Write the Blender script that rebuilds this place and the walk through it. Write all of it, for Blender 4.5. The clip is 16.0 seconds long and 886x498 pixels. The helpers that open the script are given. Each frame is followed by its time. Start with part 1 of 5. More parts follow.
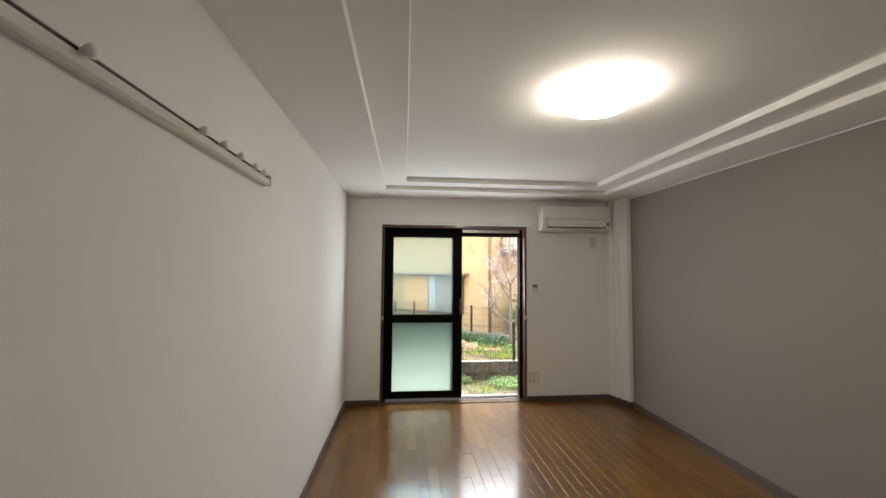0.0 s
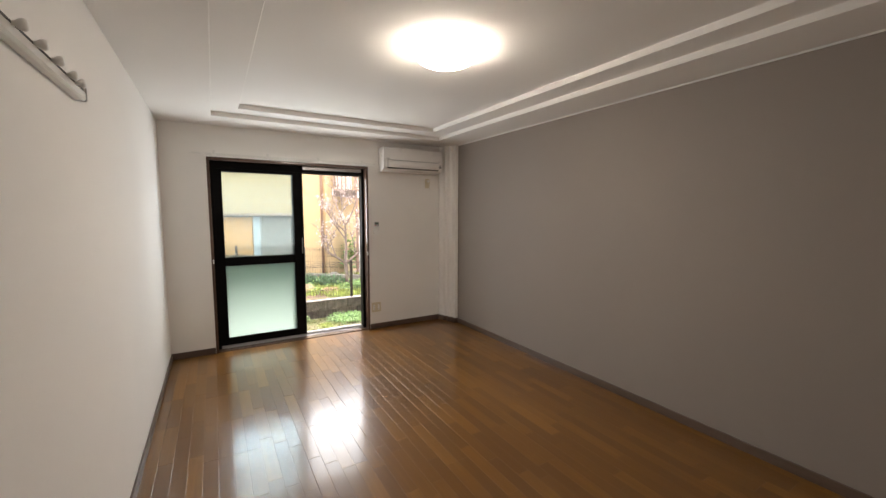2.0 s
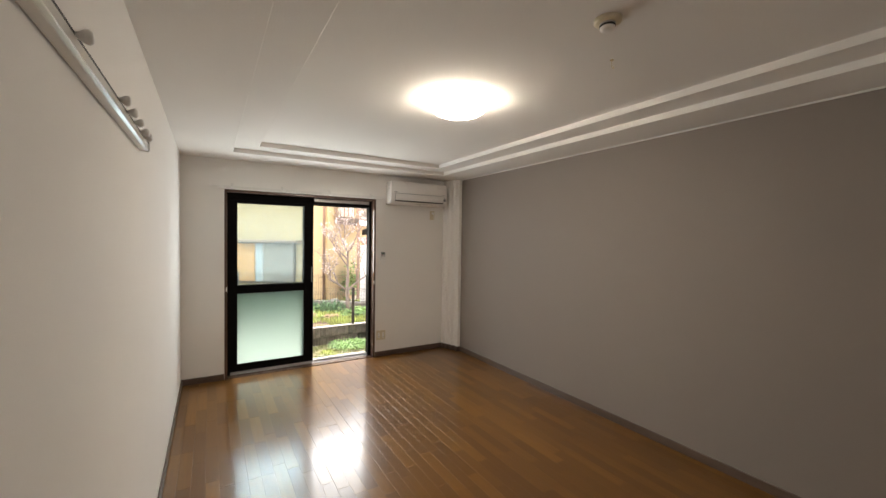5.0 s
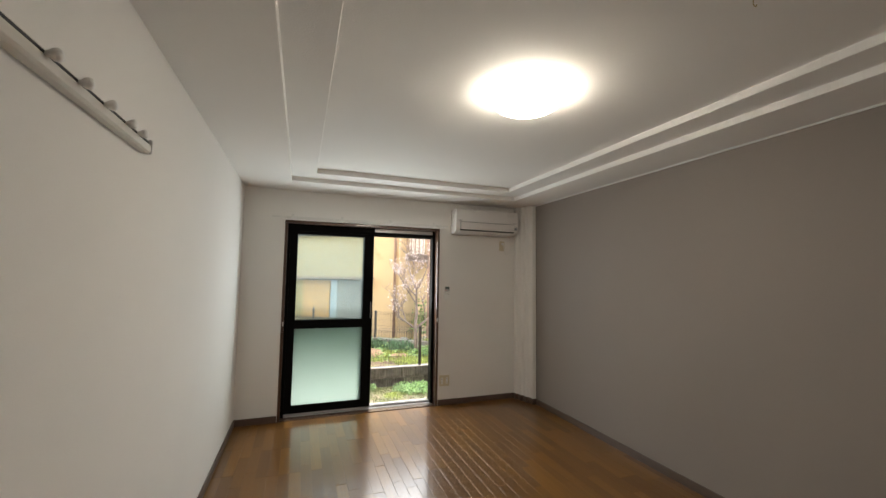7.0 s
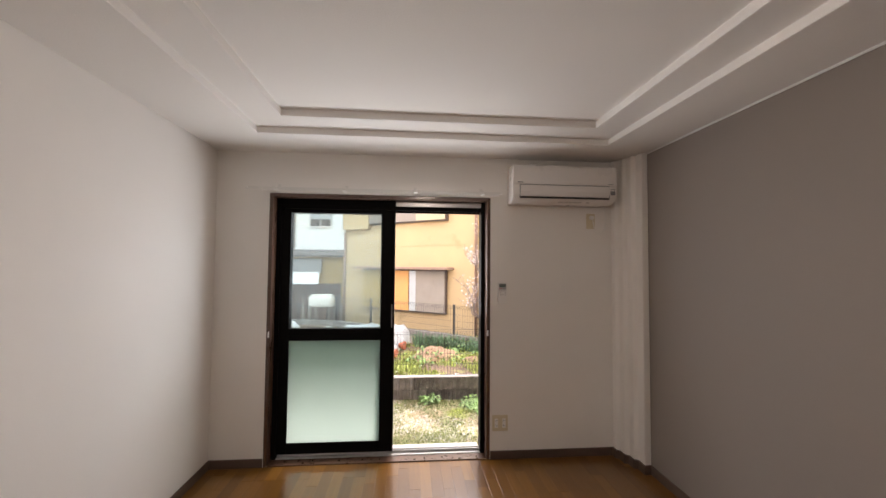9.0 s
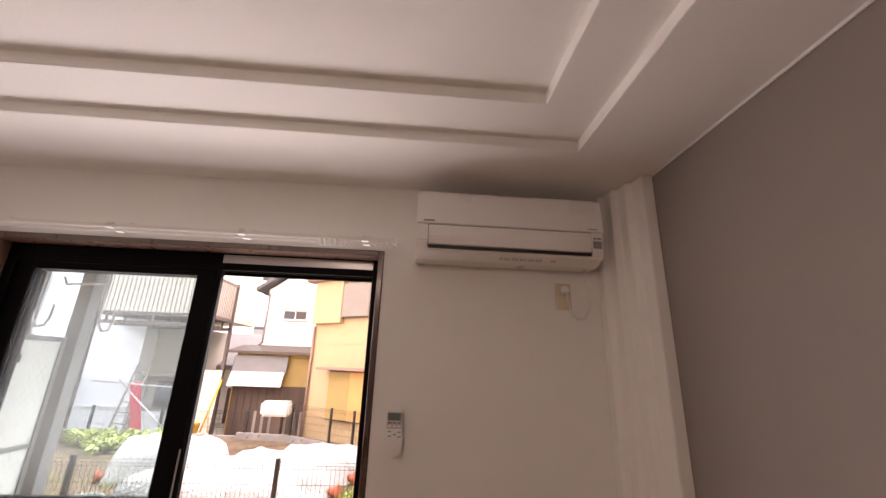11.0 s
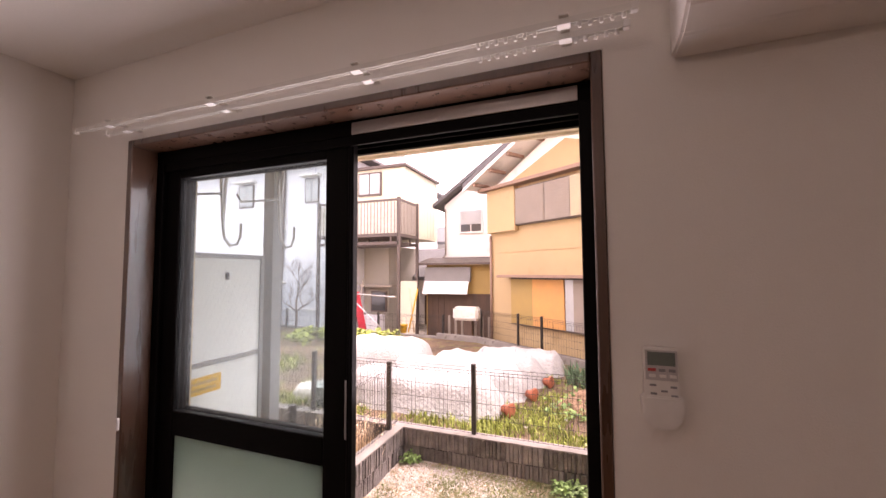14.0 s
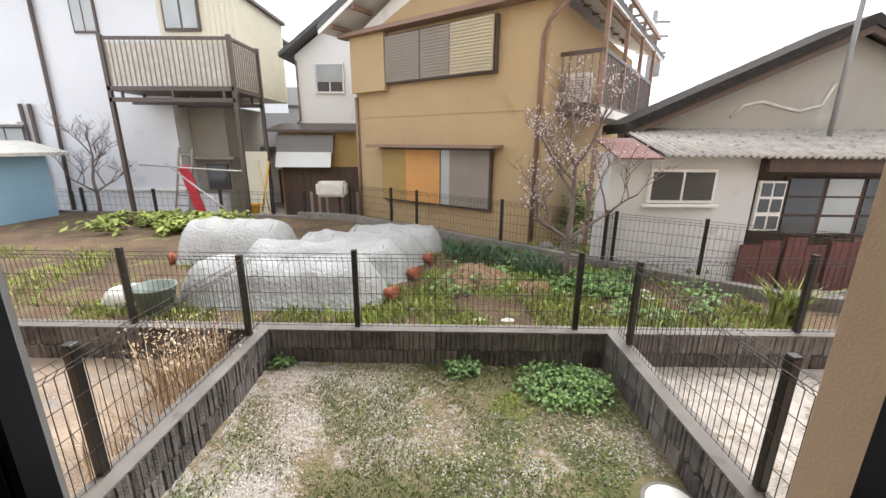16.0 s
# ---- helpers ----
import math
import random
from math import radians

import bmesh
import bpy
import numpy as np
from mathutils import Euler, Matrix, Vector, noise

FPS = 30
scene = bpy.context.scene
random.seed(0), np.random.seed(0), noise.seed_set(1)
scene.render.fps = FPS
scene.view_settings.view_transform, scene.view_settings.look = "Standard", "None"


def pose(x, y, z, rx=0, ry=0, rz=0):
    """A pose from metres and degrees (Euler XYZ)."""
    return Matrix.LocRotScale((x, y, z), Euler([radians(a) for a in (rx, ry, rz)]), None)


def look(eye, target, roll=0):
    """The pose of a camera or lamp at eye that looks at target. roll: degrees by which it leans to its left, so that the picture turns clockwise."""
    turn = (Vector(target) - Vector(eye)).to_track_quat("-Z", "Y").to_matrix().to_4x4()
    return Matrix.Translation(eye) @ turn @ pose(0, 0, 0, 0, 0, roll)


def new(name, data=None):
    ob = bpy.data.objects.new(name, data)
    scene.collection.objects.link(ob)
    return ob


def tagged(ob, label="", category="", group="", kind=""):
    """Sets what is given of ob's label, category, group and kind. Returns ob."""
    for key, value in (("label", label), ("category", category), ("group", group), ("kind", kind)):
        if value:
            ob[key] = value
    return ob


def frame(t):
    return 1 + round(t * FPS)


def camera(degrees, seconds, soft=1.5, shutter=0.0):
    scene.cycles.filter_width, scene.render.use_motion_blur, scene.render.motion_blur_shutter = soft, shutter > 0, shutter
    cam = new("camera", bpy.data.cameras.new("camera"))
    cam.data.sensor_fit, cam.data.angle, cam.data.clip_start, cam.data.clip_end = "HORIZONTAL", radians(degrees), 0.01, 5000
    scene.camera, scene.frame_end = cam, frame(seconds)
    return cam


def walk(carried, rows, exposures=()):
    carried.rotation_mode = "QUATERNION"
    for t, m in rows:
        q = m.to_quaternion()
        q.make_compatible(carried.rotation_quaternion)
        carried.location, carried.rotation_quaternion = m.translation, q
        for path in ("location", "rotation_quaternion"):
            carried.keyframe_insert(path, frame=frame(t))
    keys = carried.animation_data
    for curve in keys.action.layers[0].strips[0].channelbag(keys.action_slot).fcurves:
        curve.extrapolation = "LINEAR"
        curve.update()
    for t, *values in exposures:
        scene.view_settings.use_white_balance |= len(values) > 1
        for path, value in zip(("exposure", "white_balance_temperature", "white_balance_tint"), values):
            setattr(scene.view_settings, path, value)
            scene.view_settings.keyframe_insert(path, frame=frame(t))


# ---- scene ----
cam = camera(97.6, 16.0)
PATH = [
    (0, (0.643, -4.393, 1.487), (0.836, -2.406, 1.597), 0.4),
    (0.5, (0.474, -4.407, 1.478), (1.065, -2.497, 1.519), 0.7),
    (1, (0.444, -4.473, 1.461), (1.334, -2.685, 1.364), 0.2),
    (1.5, (0.414, -4.515, 1.455), (1.420, -2.795, 1.288), 0.2),
    (2, (0.416, -4.541, 1.454), (1.429, -2.826, 1.266), 0.1),
    (2.5, (0.385, -4.551, 1.472), (1.409, -2.881, 1.070), 0.2),
    (3, (0.343, -4.558, 1.508), (1.371, -2.988, 0.818), 0.4),
    (3.5, (0.297, -4.562, 1.514), (1.337, -3.043, 0.733), 0.4),
    (4, (0.268, -4.590, 1.509), (1.321, -3.015, 0.869), 0.5),
    (4.5, (0.244, -4.623, 1.504), (1.309, -2.969, 1.141), 0.5),
    (5, (0.253, -4.642, 1.510), (1.282, -2.928, 1.459), 0.8),
    (5.2, (0.271, -4.665, 1.503), (1.264, -2.930, 1.565), 0.2),
    (7.3, (0.651, -4.074, 1.437), (1.245, -2.169, 1.580), 0.6),
    (7.5, (0.723, -3.962, 1.490), (1.247, -2.034, 1.581), 0.5),
    (8, (0.867, -3.642, 1.476), (1.183, -1.669, 1.561), 0.2),
    (8.2, (0.995, -3.525, 1.471), (1.200, -1.537, 1.544), 0.2),
    (10.3, (1.933, -2.052, 1.500), (2.086, -0.072, 1.740), 0.7),
    (10.5, (2.029, -1.943, 1.516), (2.173, 0.024, 1.847), 1.0),
    (11, (2.198, -1.687, 1.510), (2.322, 0.223, 2.093), 2.0),
    (11.5, (2.292, -1.500, 1.534), (2.503, 0.319, 2.340), 2.3),
    (12, (2.380, -1.408, 1.588), (2.499, 0.292, 2.634), 2.4),
    (12.5, (2.426, -1.348, 1.588), (2.390, 0.316, 2.697), 2.6),
    (13, (2.391, -1.279, 1.567), (2.219, 0.505, 2.456), 2.8),
    (13.5, (2.224, -1.149, 1.532), (1.644, 0.728, 1.906), 0.0),
    (14, (2.011, -0.930, 1.496), (1.298, 0.935, 1.614), -0.3),
    (14.5, (1.873, -0.669, 1.455), (1.283, 1.241, 1.403), -0.5),
    (15, (1.761, -0.378, 1.412), (1.275, 1.553, 1.229), 0.3),
    (15.5, (1.681, -0.205, 1.397), (1.445, 1.746, 1.023), 0.2),
    (16, (1.616, -0.109, 1.397), (1.588, 1.823, 0.880), 0.4),
]
# seconds, stops, kelvin, tint of the film camera's own exposure and white balance
EXPOSURES = [(0, 1.4, 6500, 9), (1.5, 1.55, 6700, 13), (3.5, 1.85, 6700, 12), (5, 1.65, 6800, 11), (8, 1.25, 6500, 7), (10.5, 1.3, 7500, 44), (11.2, 1.35, 7400, 28), (12.2, 1.5, 6800, 12),
             (13.2, 1.5, 6700, 9), (14, 0.85, 7600, 42), (14.5, 0.75, 6900, 31), (15, 0.18, 6400, 21), (15.5, -0.1, 6400, 14), (16, -0.25, 6500, 12)]
walk(cam, [(t, look(e, g, r)) for t, e, g, r in PATH], EXPOSURES)

# ---- light ----
world = bpy.data.worlds.new("overcast_sky")
scene.world = world
world.use_nodes = True
wn, wl = world.node_tree.nodes, world.node_tree.links
wn.clear()
sky = wn.new("ShaderNodeTexSky")
sky.sky_type, sky.sun_disc = "NISHITA", False
sky.sun_elevation, sky.sun_rotation = radians(55), radians(30)
sky.air_density, sky.dust_density, sky.ozone_density = 1.0, 6.0, 1.0
pale = wn.new("ShaderNodeHueSaturation")
pale.inputs["Saturation"].default_value, pale.inputs["Value"].default_value = 0.22, 2.0
wcoord = wn.new("ShaderNodeTexCoord")
wnoise = wn.new("ShaderNodeTexNoise")
wnoise.inputs["Scale"].default_value, wnoise.inputs["Detail"].default_value = 2.2, 5.0
wramp = wn.new("ShaderNodeMapRange")
wramp.inputs["From Min"].default_value, wramp.inputs["From Max"].default_value = 0.3, 0.7
wramp.inputs["To Min"].default_value, wramp.inputs["To Max"].default_value = 0.0, 1.0
wmix = wn.new("ShaderNodeMix")
wmix.data_type, wmix.blend_type = "RGBA", "MIX"
wmix.inputs[7].default_value = (20.0, 20.4, 21.2, 1)
wmul = wn.new("ShaderNodeMath")
wmul.operation, wmul.inputs[1].default_value = "MULTIPLY_ADD", 0.35
wmul.inputs[2].default_value = 0.55
wback, wout = wn.new("ShaderNodeBackground"), wn.new("ShaderNodeOutputWorld")
wl.new(sky.outputs[0], pale.inputs["Color"])
wl.new(wcoord.outputs["Generated"], wnoise.inputs["Vector"])
wl.new(wnoise.outputs[0], wramp.inputs[0])
wl.new(wramp.outputs[0], wmul.inputs[0])
wl.new(wmul.outputs[0], wmix.inputs[0])
wl.new(pale.outputs[0], wmix.inputs[6])
wl.new(wmix.outputs[2], wback.inputs[0])
wback.inputs[1].default_value = 0.13
wl.new(wback.outputs[0], wout.inputs[0])

sun = new("sun", bpy.data.lights.new("sun", "SUN"))
sun.data.energy, sun.data.angle, sun.data.color = 4.5, radians(30), (1.0, 0.97, 0.92)
sun.matrix_world = look((0, 0, 20), (-7.0, -12.0, 0))


# added area lamp standing in for sky light through the garden door's upper part
day = new("door_daylight_fill", bpy.data.lights.new("door_daylight_fill", "AREA"))
day.data.shape, day.data.size, day.data.size_y = "RECTANGLE", 1.5, 0.8
day.data.energy, day.data.color = 10.0, (0.88, 0.95, 1.0)
day.matrix_world = look((1.21, 0.188, 1.46), (1.21, -1.0, 1.36))


# ---- materials ----
def nodes_of(name):
    m = bpy.data.materials.new(name)
    m.use_nodes = True
    nt = m.node_tree
    return m, nt.nodes, nt.links, nt.nodes["Principled BSDF"]


def mat(name, rgb, rough=0.6, metal=0.0, var=0.12, scale=4.0, fine=120.0, bump=0.05, spec=0.5, coat=0.0, dist=0.01,
        wear=None, wear_at=0.62, stretch=(1, 1, 1), pick=0.0, island=False, transmit=0.0, alpha=1.0):
    """A painted or natural surface: base colour varied at two scales, fine relief, and wear in patches."""
    m, n, l, b = nodes_of(name)
    tc, mp = n.new("ShaderNodeTexCoord"), n.new("ShaderNodeMapping")
    mp.inputs["Scale"].default_value = stretch
    l.new(tc.outputs["Object"], mp.inputs[0])
    n1, n2 = n.new("ShaderNodeTexNoise"), n.new("ShaderNodeTexNoise")
    n1.inputs["Scale"].default_value, n1.inputs["Detail"].default_value = scale, 4
    n2.inputs["Scale"].default_value, n2.inputs["Detail"].default_value = fine, 3
    l.new(mp.outputs[0], n1.inputs["Vector"])
    l.new(mp.outputs[0], n2.inputs["Vector"])
    add = n.new("ShaderNodeMath")
    add.operation = "MULTIPLY_ADD"
    add.inputs[1].default_value = 0.5
    l.new(n2.outputs[0], add.inputs[0])
    l.new(n1.outputs[0], add.inputs[2])
    last = add.outputs[0]
    if pick:
        src = n.new("ShaderNodeNewGeometry").outputs["Random Per Island"] if island else n.new("ShaderNodeObjectInfo").outputs["Random"]
        padd = n.new("ShaderNodeMath")
        padd.operation, padd.inputs[1].default_value = "MULTIPLY_ADD", pick
        l.new(src, padd.inputs[0])
        l.new(last, padd.inputs[2])
        sub = n.new("ShaderNodeMath")
        sub.operation, sub.inputs[1].default_value = "SUBTRACT", pick / 2
        l.new(padd.outputs[0], sub.inputs[0])
        last = sub.outputs[0]
    mr = n.new("ShaderNodeMapRange")
    mr.inputs["From Min"].default_value, mr.inputs["From Max"].default_value = 0.45, 1.05
    mr.inputs["To Min"].default_value, mr.inputs["To Max"].default_value = 1 - var, 1 + var
    mr.clamp = False
    l.new(last, mr.inputs[0])
    mul = n.new("ShaderNodeVectorMath")
    mul.operation = "SCALE"
    mul.inputs[0].default_value = rgb
    l.new(mr.outputs[0], mul.inputs["Scale"])
    col = mul.outputs[0]
    if wear:
        w = n.new("ShaderNodeTexNoise")
        w.inputs["Scale"].default_value, w.inputs["Detail"].default_value = scale * 1.7, 8
        l.new(mp.outputs[0], w.inputs["Vector"])
        wr = n.new("ShaderNodeMapRange")
        wr.inputs["From Min"].default_value, wr.inputs["From Max"].default_value = wear_at, wear_at + 0.12
        l.new(w.outputs[0], wr.inputs[0])
        mx = n.new("ShaderNodeMix")
        mx.data_type = "RGBA"
        mx.inputs[7].default_value = (*wear, 1)
        l.new(wr.outputs[0], mx.inputs[0])
        l.new(col, mx.inputs[6])
        col = mx.outputs[2]
    l.new(col, b.inputs["Base Color"])
    rr = n.new("ShaderNodeMapRange")
    rr.inputs["From Min"].default_value, rr.inputs["From Max"].default_value = 0.3, 0.7
    rr.inputs["To Min"].default_value, rr.inputs["To Max"].default_value = max(0.02, rough * 0.85), min(1, rough * 1.15)
    l.new(n1.outputs[0], rr.inputs[0])
    l.new(rr.outputs[0], b.inputs["Roughness"])
    b.inputs["Metallic"].default_value = metal
    b.inputs["Specular IOR Level"].default_value = spec
    b.inputs["Coat Weight"].default_value = coat
    b.inputs["Coat Roughness"].default_value = 0.12
    b.inputs["Transmission Weight"].default_value = transmit
    if bump:
        bp = n.new("ShaderNodeBump")
        bp.inputs["Strength"].default_value, bp.inputs["Distance"].default_value = bump, dist
        l.new(n2.outputs[0], bp.inputs["Height"])
        l.new(bp.outputs[0], b.inputs["Normal"])
    return m


def wood_floor(name, island):
    """Varnished brown strip flooring: each strip its own tone, long grain, a slightly wavy glossy coat."""
    m, n, l, b = nodes_of(name)
    tc, mp = n.new("ShaderNodeTexCoord"), n.new("ShaderNodeMapping")
    mp.inputs["Scale"].default_value = (60, 2.5, 10)
    src = n.new("ShaderNodeNewGeometry").outputs["Random Per Island"] if island else n.new("ShaderNodeObjectInfo").outputs["Random"]
    shift = n.new("ShaderNodeVectorMath")
    shift.operation = "ADD"
    big = n.new("ShaderNodeMath")
    big.operation, big.inputs[1].default_value = "MULTIPLY", 37.0
    l.new(src, big.inputs[0])
    l.new(tc.outputs["Object"], shift.inputs[0])
    l.new(big.outputs[0], shift.inputs[1])
    l.new(shift.outputs[0], mp.inputs[0])
    g = n.new("ShaderNodeTexNoise")
    g.inputs["Scale"].default_value, g.inputs["Detail"].default_value = 1.0, 6
    l.new(mp.outputs[0], g.inputs["Vector"])
    mixf = n.new("ShaderNodeMath")
    mixf.operation, mixf.inputs[1].default_value = "MULTIPLY_ADD", 0.6
    half = n.new("ShaderNodeMath")
    half.operation, half.inputs[1].default_value = "MULTIPLY", 0.42
    l.new(g.outputs[0], half.inputs[0])
    l.new(src, mixf.inputs[0])
    l.new(half.outputs[0], mixf.inputs[2])
    ramp = n.new("ShaderNodeValToRGB")
    e = ramp.color_ramp.elements
    e[0].position, e[0].color = 0.1, (0.122, 0.05, 0.0075, 1)
    e[1].position, e[1].color = 0.98, (0.25, 0.115, 0.0185, 1)
    mid = e.new(0.6)
    mid.color = (0.168, 0.073, 0.011, 1)
    l.new(mixf.outputs[0], ramp.inputs[0])
    l.new(ramp.outputs[0], b.inputs["Base Color"])
    b.inputs["Roughness"].default_value = 0.3
    b.inputs["Specular IOR Level"].default_value = 0.4
    b.inputs["Coat Weight"].default_value, b.inputs["Coat Roughness"].default_value = 0.7, 0.12
    wv = n.new("ShaderNodeTexNoise")
    wv.inputs["Scale"].default_value, wv.inputs["Detail"].default_value = 55.0, 2
    l.new(shift.outputs[0], wv.inputs["Vector"])
    bp = n.new("ShaderNodeBump")
    bp.inputs["Strength"].default_value, bp.inputs["Distance"].default_value = 0.07, 0.004
    l.new(wv.outputs[0], bp.inputs["Height"])
    l.new(bp.outputs[0], b.inputs["Normal"])
    l.new(bp.outputs[0], b.inputs["Coat Normal"])
    return m


def glow(name, rgb, power):
    m, n, l, b = nodes_of(name)
    b.inputs["Base Color"].default_value = (0.9, 0.9, 0.88, 1)
    b.inputs["Emission Color"].default_value = (*rgb, 1)
    b.inputs["Emission Strength"].default_value = power
    return m


def clear_glass(name, haze=0.1, tint=(0.9, 0.95, 0.94), milk=(0.8, 0.87, 0.85)):
    """A thin pane: mostly clear, a little milky, with a weak reflection."""
    m, n, l, b = nodes_of(name)
    n.remove(b)
    out = n["Material Output"]
    tr, df, gl = n.new("ShaderNodeBsdfTransparent"), n.new("ShaderNodeBsdfTranslucent"), n.new("ShaderNodeBsdfGlossy")
    tr.inputs[0].default_value = (*tint, 1)
    df.inputs[0].default_value = (*milk, 1)
    gl.inputs["Roughness"].default_value = 0.03
    m1, m2, lw = n.new("ShaderNodeMixShader"), n.new("ShaderNodeMixShader"), n.new("ShaderNodeLayerWeight")
    pw, fr = n.new("ShaderNodeMath"), n.new("ShaderNodeMath")
    pw.operation, pw.inputs[1].default_value = "POWER", 5.0
    fr.operation, fr.inputs[1].default_value, fr.inputs[2].default_value = "MULTIPLY_ADD", 0.6, 0.035
    l.new(lw.outputs["Facing"], pw.inputs[0])
    l.new(pw.outputs[0], fr.inputs[0])
    m1.inputs[0].default_value = haze
    l.new(tr.outputs[0], m1.inputs[1])
    l.new(df.outputs[0], m1.inputs[2])
    l.new(fr.outputs[0], m2.inputs[0])
    l.new(m1.outputs[0], m2.inputs[1])
    l.new(gl.outputs[0], m2.inputs[2])
    l.new(m2.outputs[0], out.inputs[0])
    return m


M_WALL = mat("cream_wallpaper", (0.83, 0.80, 0.76), 0.85, var=0.03, scale=1.2, fine=260, bump=0.22, dist=0.002, spec=0.2)
M_CEIL = mat("white_ceiling_paper", (0.87, 0.845, 0.81), 0.9, var=0.02, scale=1.0, fine=160, bump=0.35, dist=0.003, spec=0.15)
M_GREY = mat("taupe_wallpaper", (0.276, 0.238, 0.213), 0.85, var=0.035, scale=1.0, fine=300, bump=0.25, dist=0.002, spec=0.2)
M_BASE = mat("brown_baseboard", (0.105, 0.07, 0.053), 0.38, var=0.25, scale=3, fine=60, bump=0.03, stretch=(1, 1, 6))
M_CASING = mat("stained_wood_casing", (0.085, 0.043, 0.026), 0.3, var=0.3, scale=5, fine=70, bump=0.03, stretch=(6, 6, 0.6), coat=0.5)
M_BLACK = mat("black_aluminium", (0.006, 0.0055, 0.0055), 0.5, metal=0.0, var=0.15, scale=6, fine=200, bump=0.01, spec=0.05)
M_ALU = mat("grey_aluminium", (0.55, 0.55, 0.55), 0.35, metal=0.9, var=0.08, bump=0.01)
M_WHITE = mat("white_plastic", (0.80, 0.78, 0.75), 0.35, var=0.03, scale=6, bump=0.02)
M_CREAM = mat("aged_cream_plastic", (0.66, 0.58, 0.42), 0.4, var=0.05, scale=8, bump=0.02)
M_DARK = mat("dark_slot", (0.02, 0.02, 0.022), 0.6, var=0.1, bump=0.02)
M_GREYTXT = mat("grey_print", (0.25, 0.25, 0.26), 0.6, var=0.05, bump=0.0)
M_LCD = mat("lcd_grey", (0.16, 0.19, 0.17), 0.2, var=0.05, bump=0.0)
M_RED = mat("red_key", (0.6, 0.08, 0.07), 0.4, bump=0.0)
M_LAMP = glow("lamp_diffuser", (1.0, 0.91, 0.79), 14.5)
M_GLASS = clear_glass("wired_clear_glass", 0.009, (0.85, 0.91, 0.92))
M_FROST = clear_glass("frosted_glass", 0.93, (0.62, 0.7, 0.68), (0.55, 0.615, 0.585))
M_FLOOR = wood_floor("varnished_strip_floor", False)
M_FLOOR_J = wood_floor("varnished_strip_floor_joined", True)


# ---- building helpers ----
def part(name, bm, material, parent=None, label=""):
    """Links a bmesh as one mesh object under a thing or part, and frees it."""
    me = bpy.data.meshes.new(name)
    bm.to_mesh(me)
    bm.free()
    me.materials.append(material)
    ob = new(name, me)
    if parent is not None:
        ob.parent = parent
    if label:
        ob["label"] = label
    return ob


def thing(name, label, category, at=None, group="", kind=""):
    ob = new(name)
    ob.empty_display_size = 0.1
    if at is not None:
        ob.matrix_basis = at
    return tagged(ob, label, category, group, kind)


def B(*boxes, bevel=0.0, segs=1):
    """A bmesh of boxes, each given as x0, y0, z0, x1, y1, z1, with all edges rounded by bevel."""
    bm = bmesh.new()
    for x0, y0, z0, x1, y1, z1 in boxes:
        m = Matrix.Translation(((x0 + x1) / 2, (y0 + y1) / 2, (z0 + z1) / 2)) @ Matrix.Diagonal((abs(x1 - x0), abs(y1 - y0), abs(z1 - z0), 1))
        bmesh.ops.create_cube(bm, size=1, matrix=m)
    if bevel:
        bmesh.ops.bevel(bm, geom=bm.edges[:], offset=bevel, segments=segs, affect="EDGES")
    return bm


def prism(pts, axis, a, b, bevel=0.0):
    """A closed outline pushed along an axis from a to b; pts are the other two coordinates in order."""
    bm = bmesh.new()

    def put3(p, h):
        q = list(p)
        q.insert("xyz".index(axis), h)
        return q
    lo = [bm.verts.new(put3(p, a)) for p in pts]
    hi = [bm.verts.new(put3(p, b)) for p in pts]
    k = len(pts)
    bm.faces.new(lo)
    bm.faces.new(hi[::-1])
    for i in range(k):
        bm.faces.new((lo[i], hi[i], hi[(i + 1) % k], lo[(i + 1) % k]))
    bmesh.ops.recalc_face_normals(bm, faces=bm.faces[:])
    if bevel:
        bmesh.ops.bevel(bm, geom=bm.edges[:], offset=bevel, segments=2, affect="EDGES")
    return bm


def tube(points, radius, sides=8, bm=None, taper=None, caps=True):
    """A round bar through the points; taper gives the radius at the far end."""
    bm = bm or bmesh.new()
    pts = [Vector(p) for p in points]
    rings = []
    up = Vector((0.13, 0.21, 0.97)).normalized()
    for i, p in enumerate(pts):
        d = (pts[min(i + 1, len(pts) - 1)] - pts[max(i - 1, 0)]).normalized()
        side = d.cross(up)
        if side.length < 1e-3:
            side = d.cross(Vector((1, 0, 0)))
        side.normalize()
        other = d.cross(side)
        r = radius if taper is None else radius + (taper - radius) * i / max(1, len(pts) - 1)
        rings.append([bm.verts.new(p + side * (r * math.cos(2 * math.pi * k / sides)) + other * (r * math.sin(2 * math.pi * k / sides))) for k in range(sides)])
    for a, b in zip(rings, rings[1:]):
        for k in range(sides):
            f = bm.faces.new((a[k], a[(k + 1) % sides], b[(k + 1) % sides], b[k]))
            f.smooth = True
    if caps:
        bm.faces.new(rings[0][::-1])
        bm.faces.new(rings[-1])
    return bm


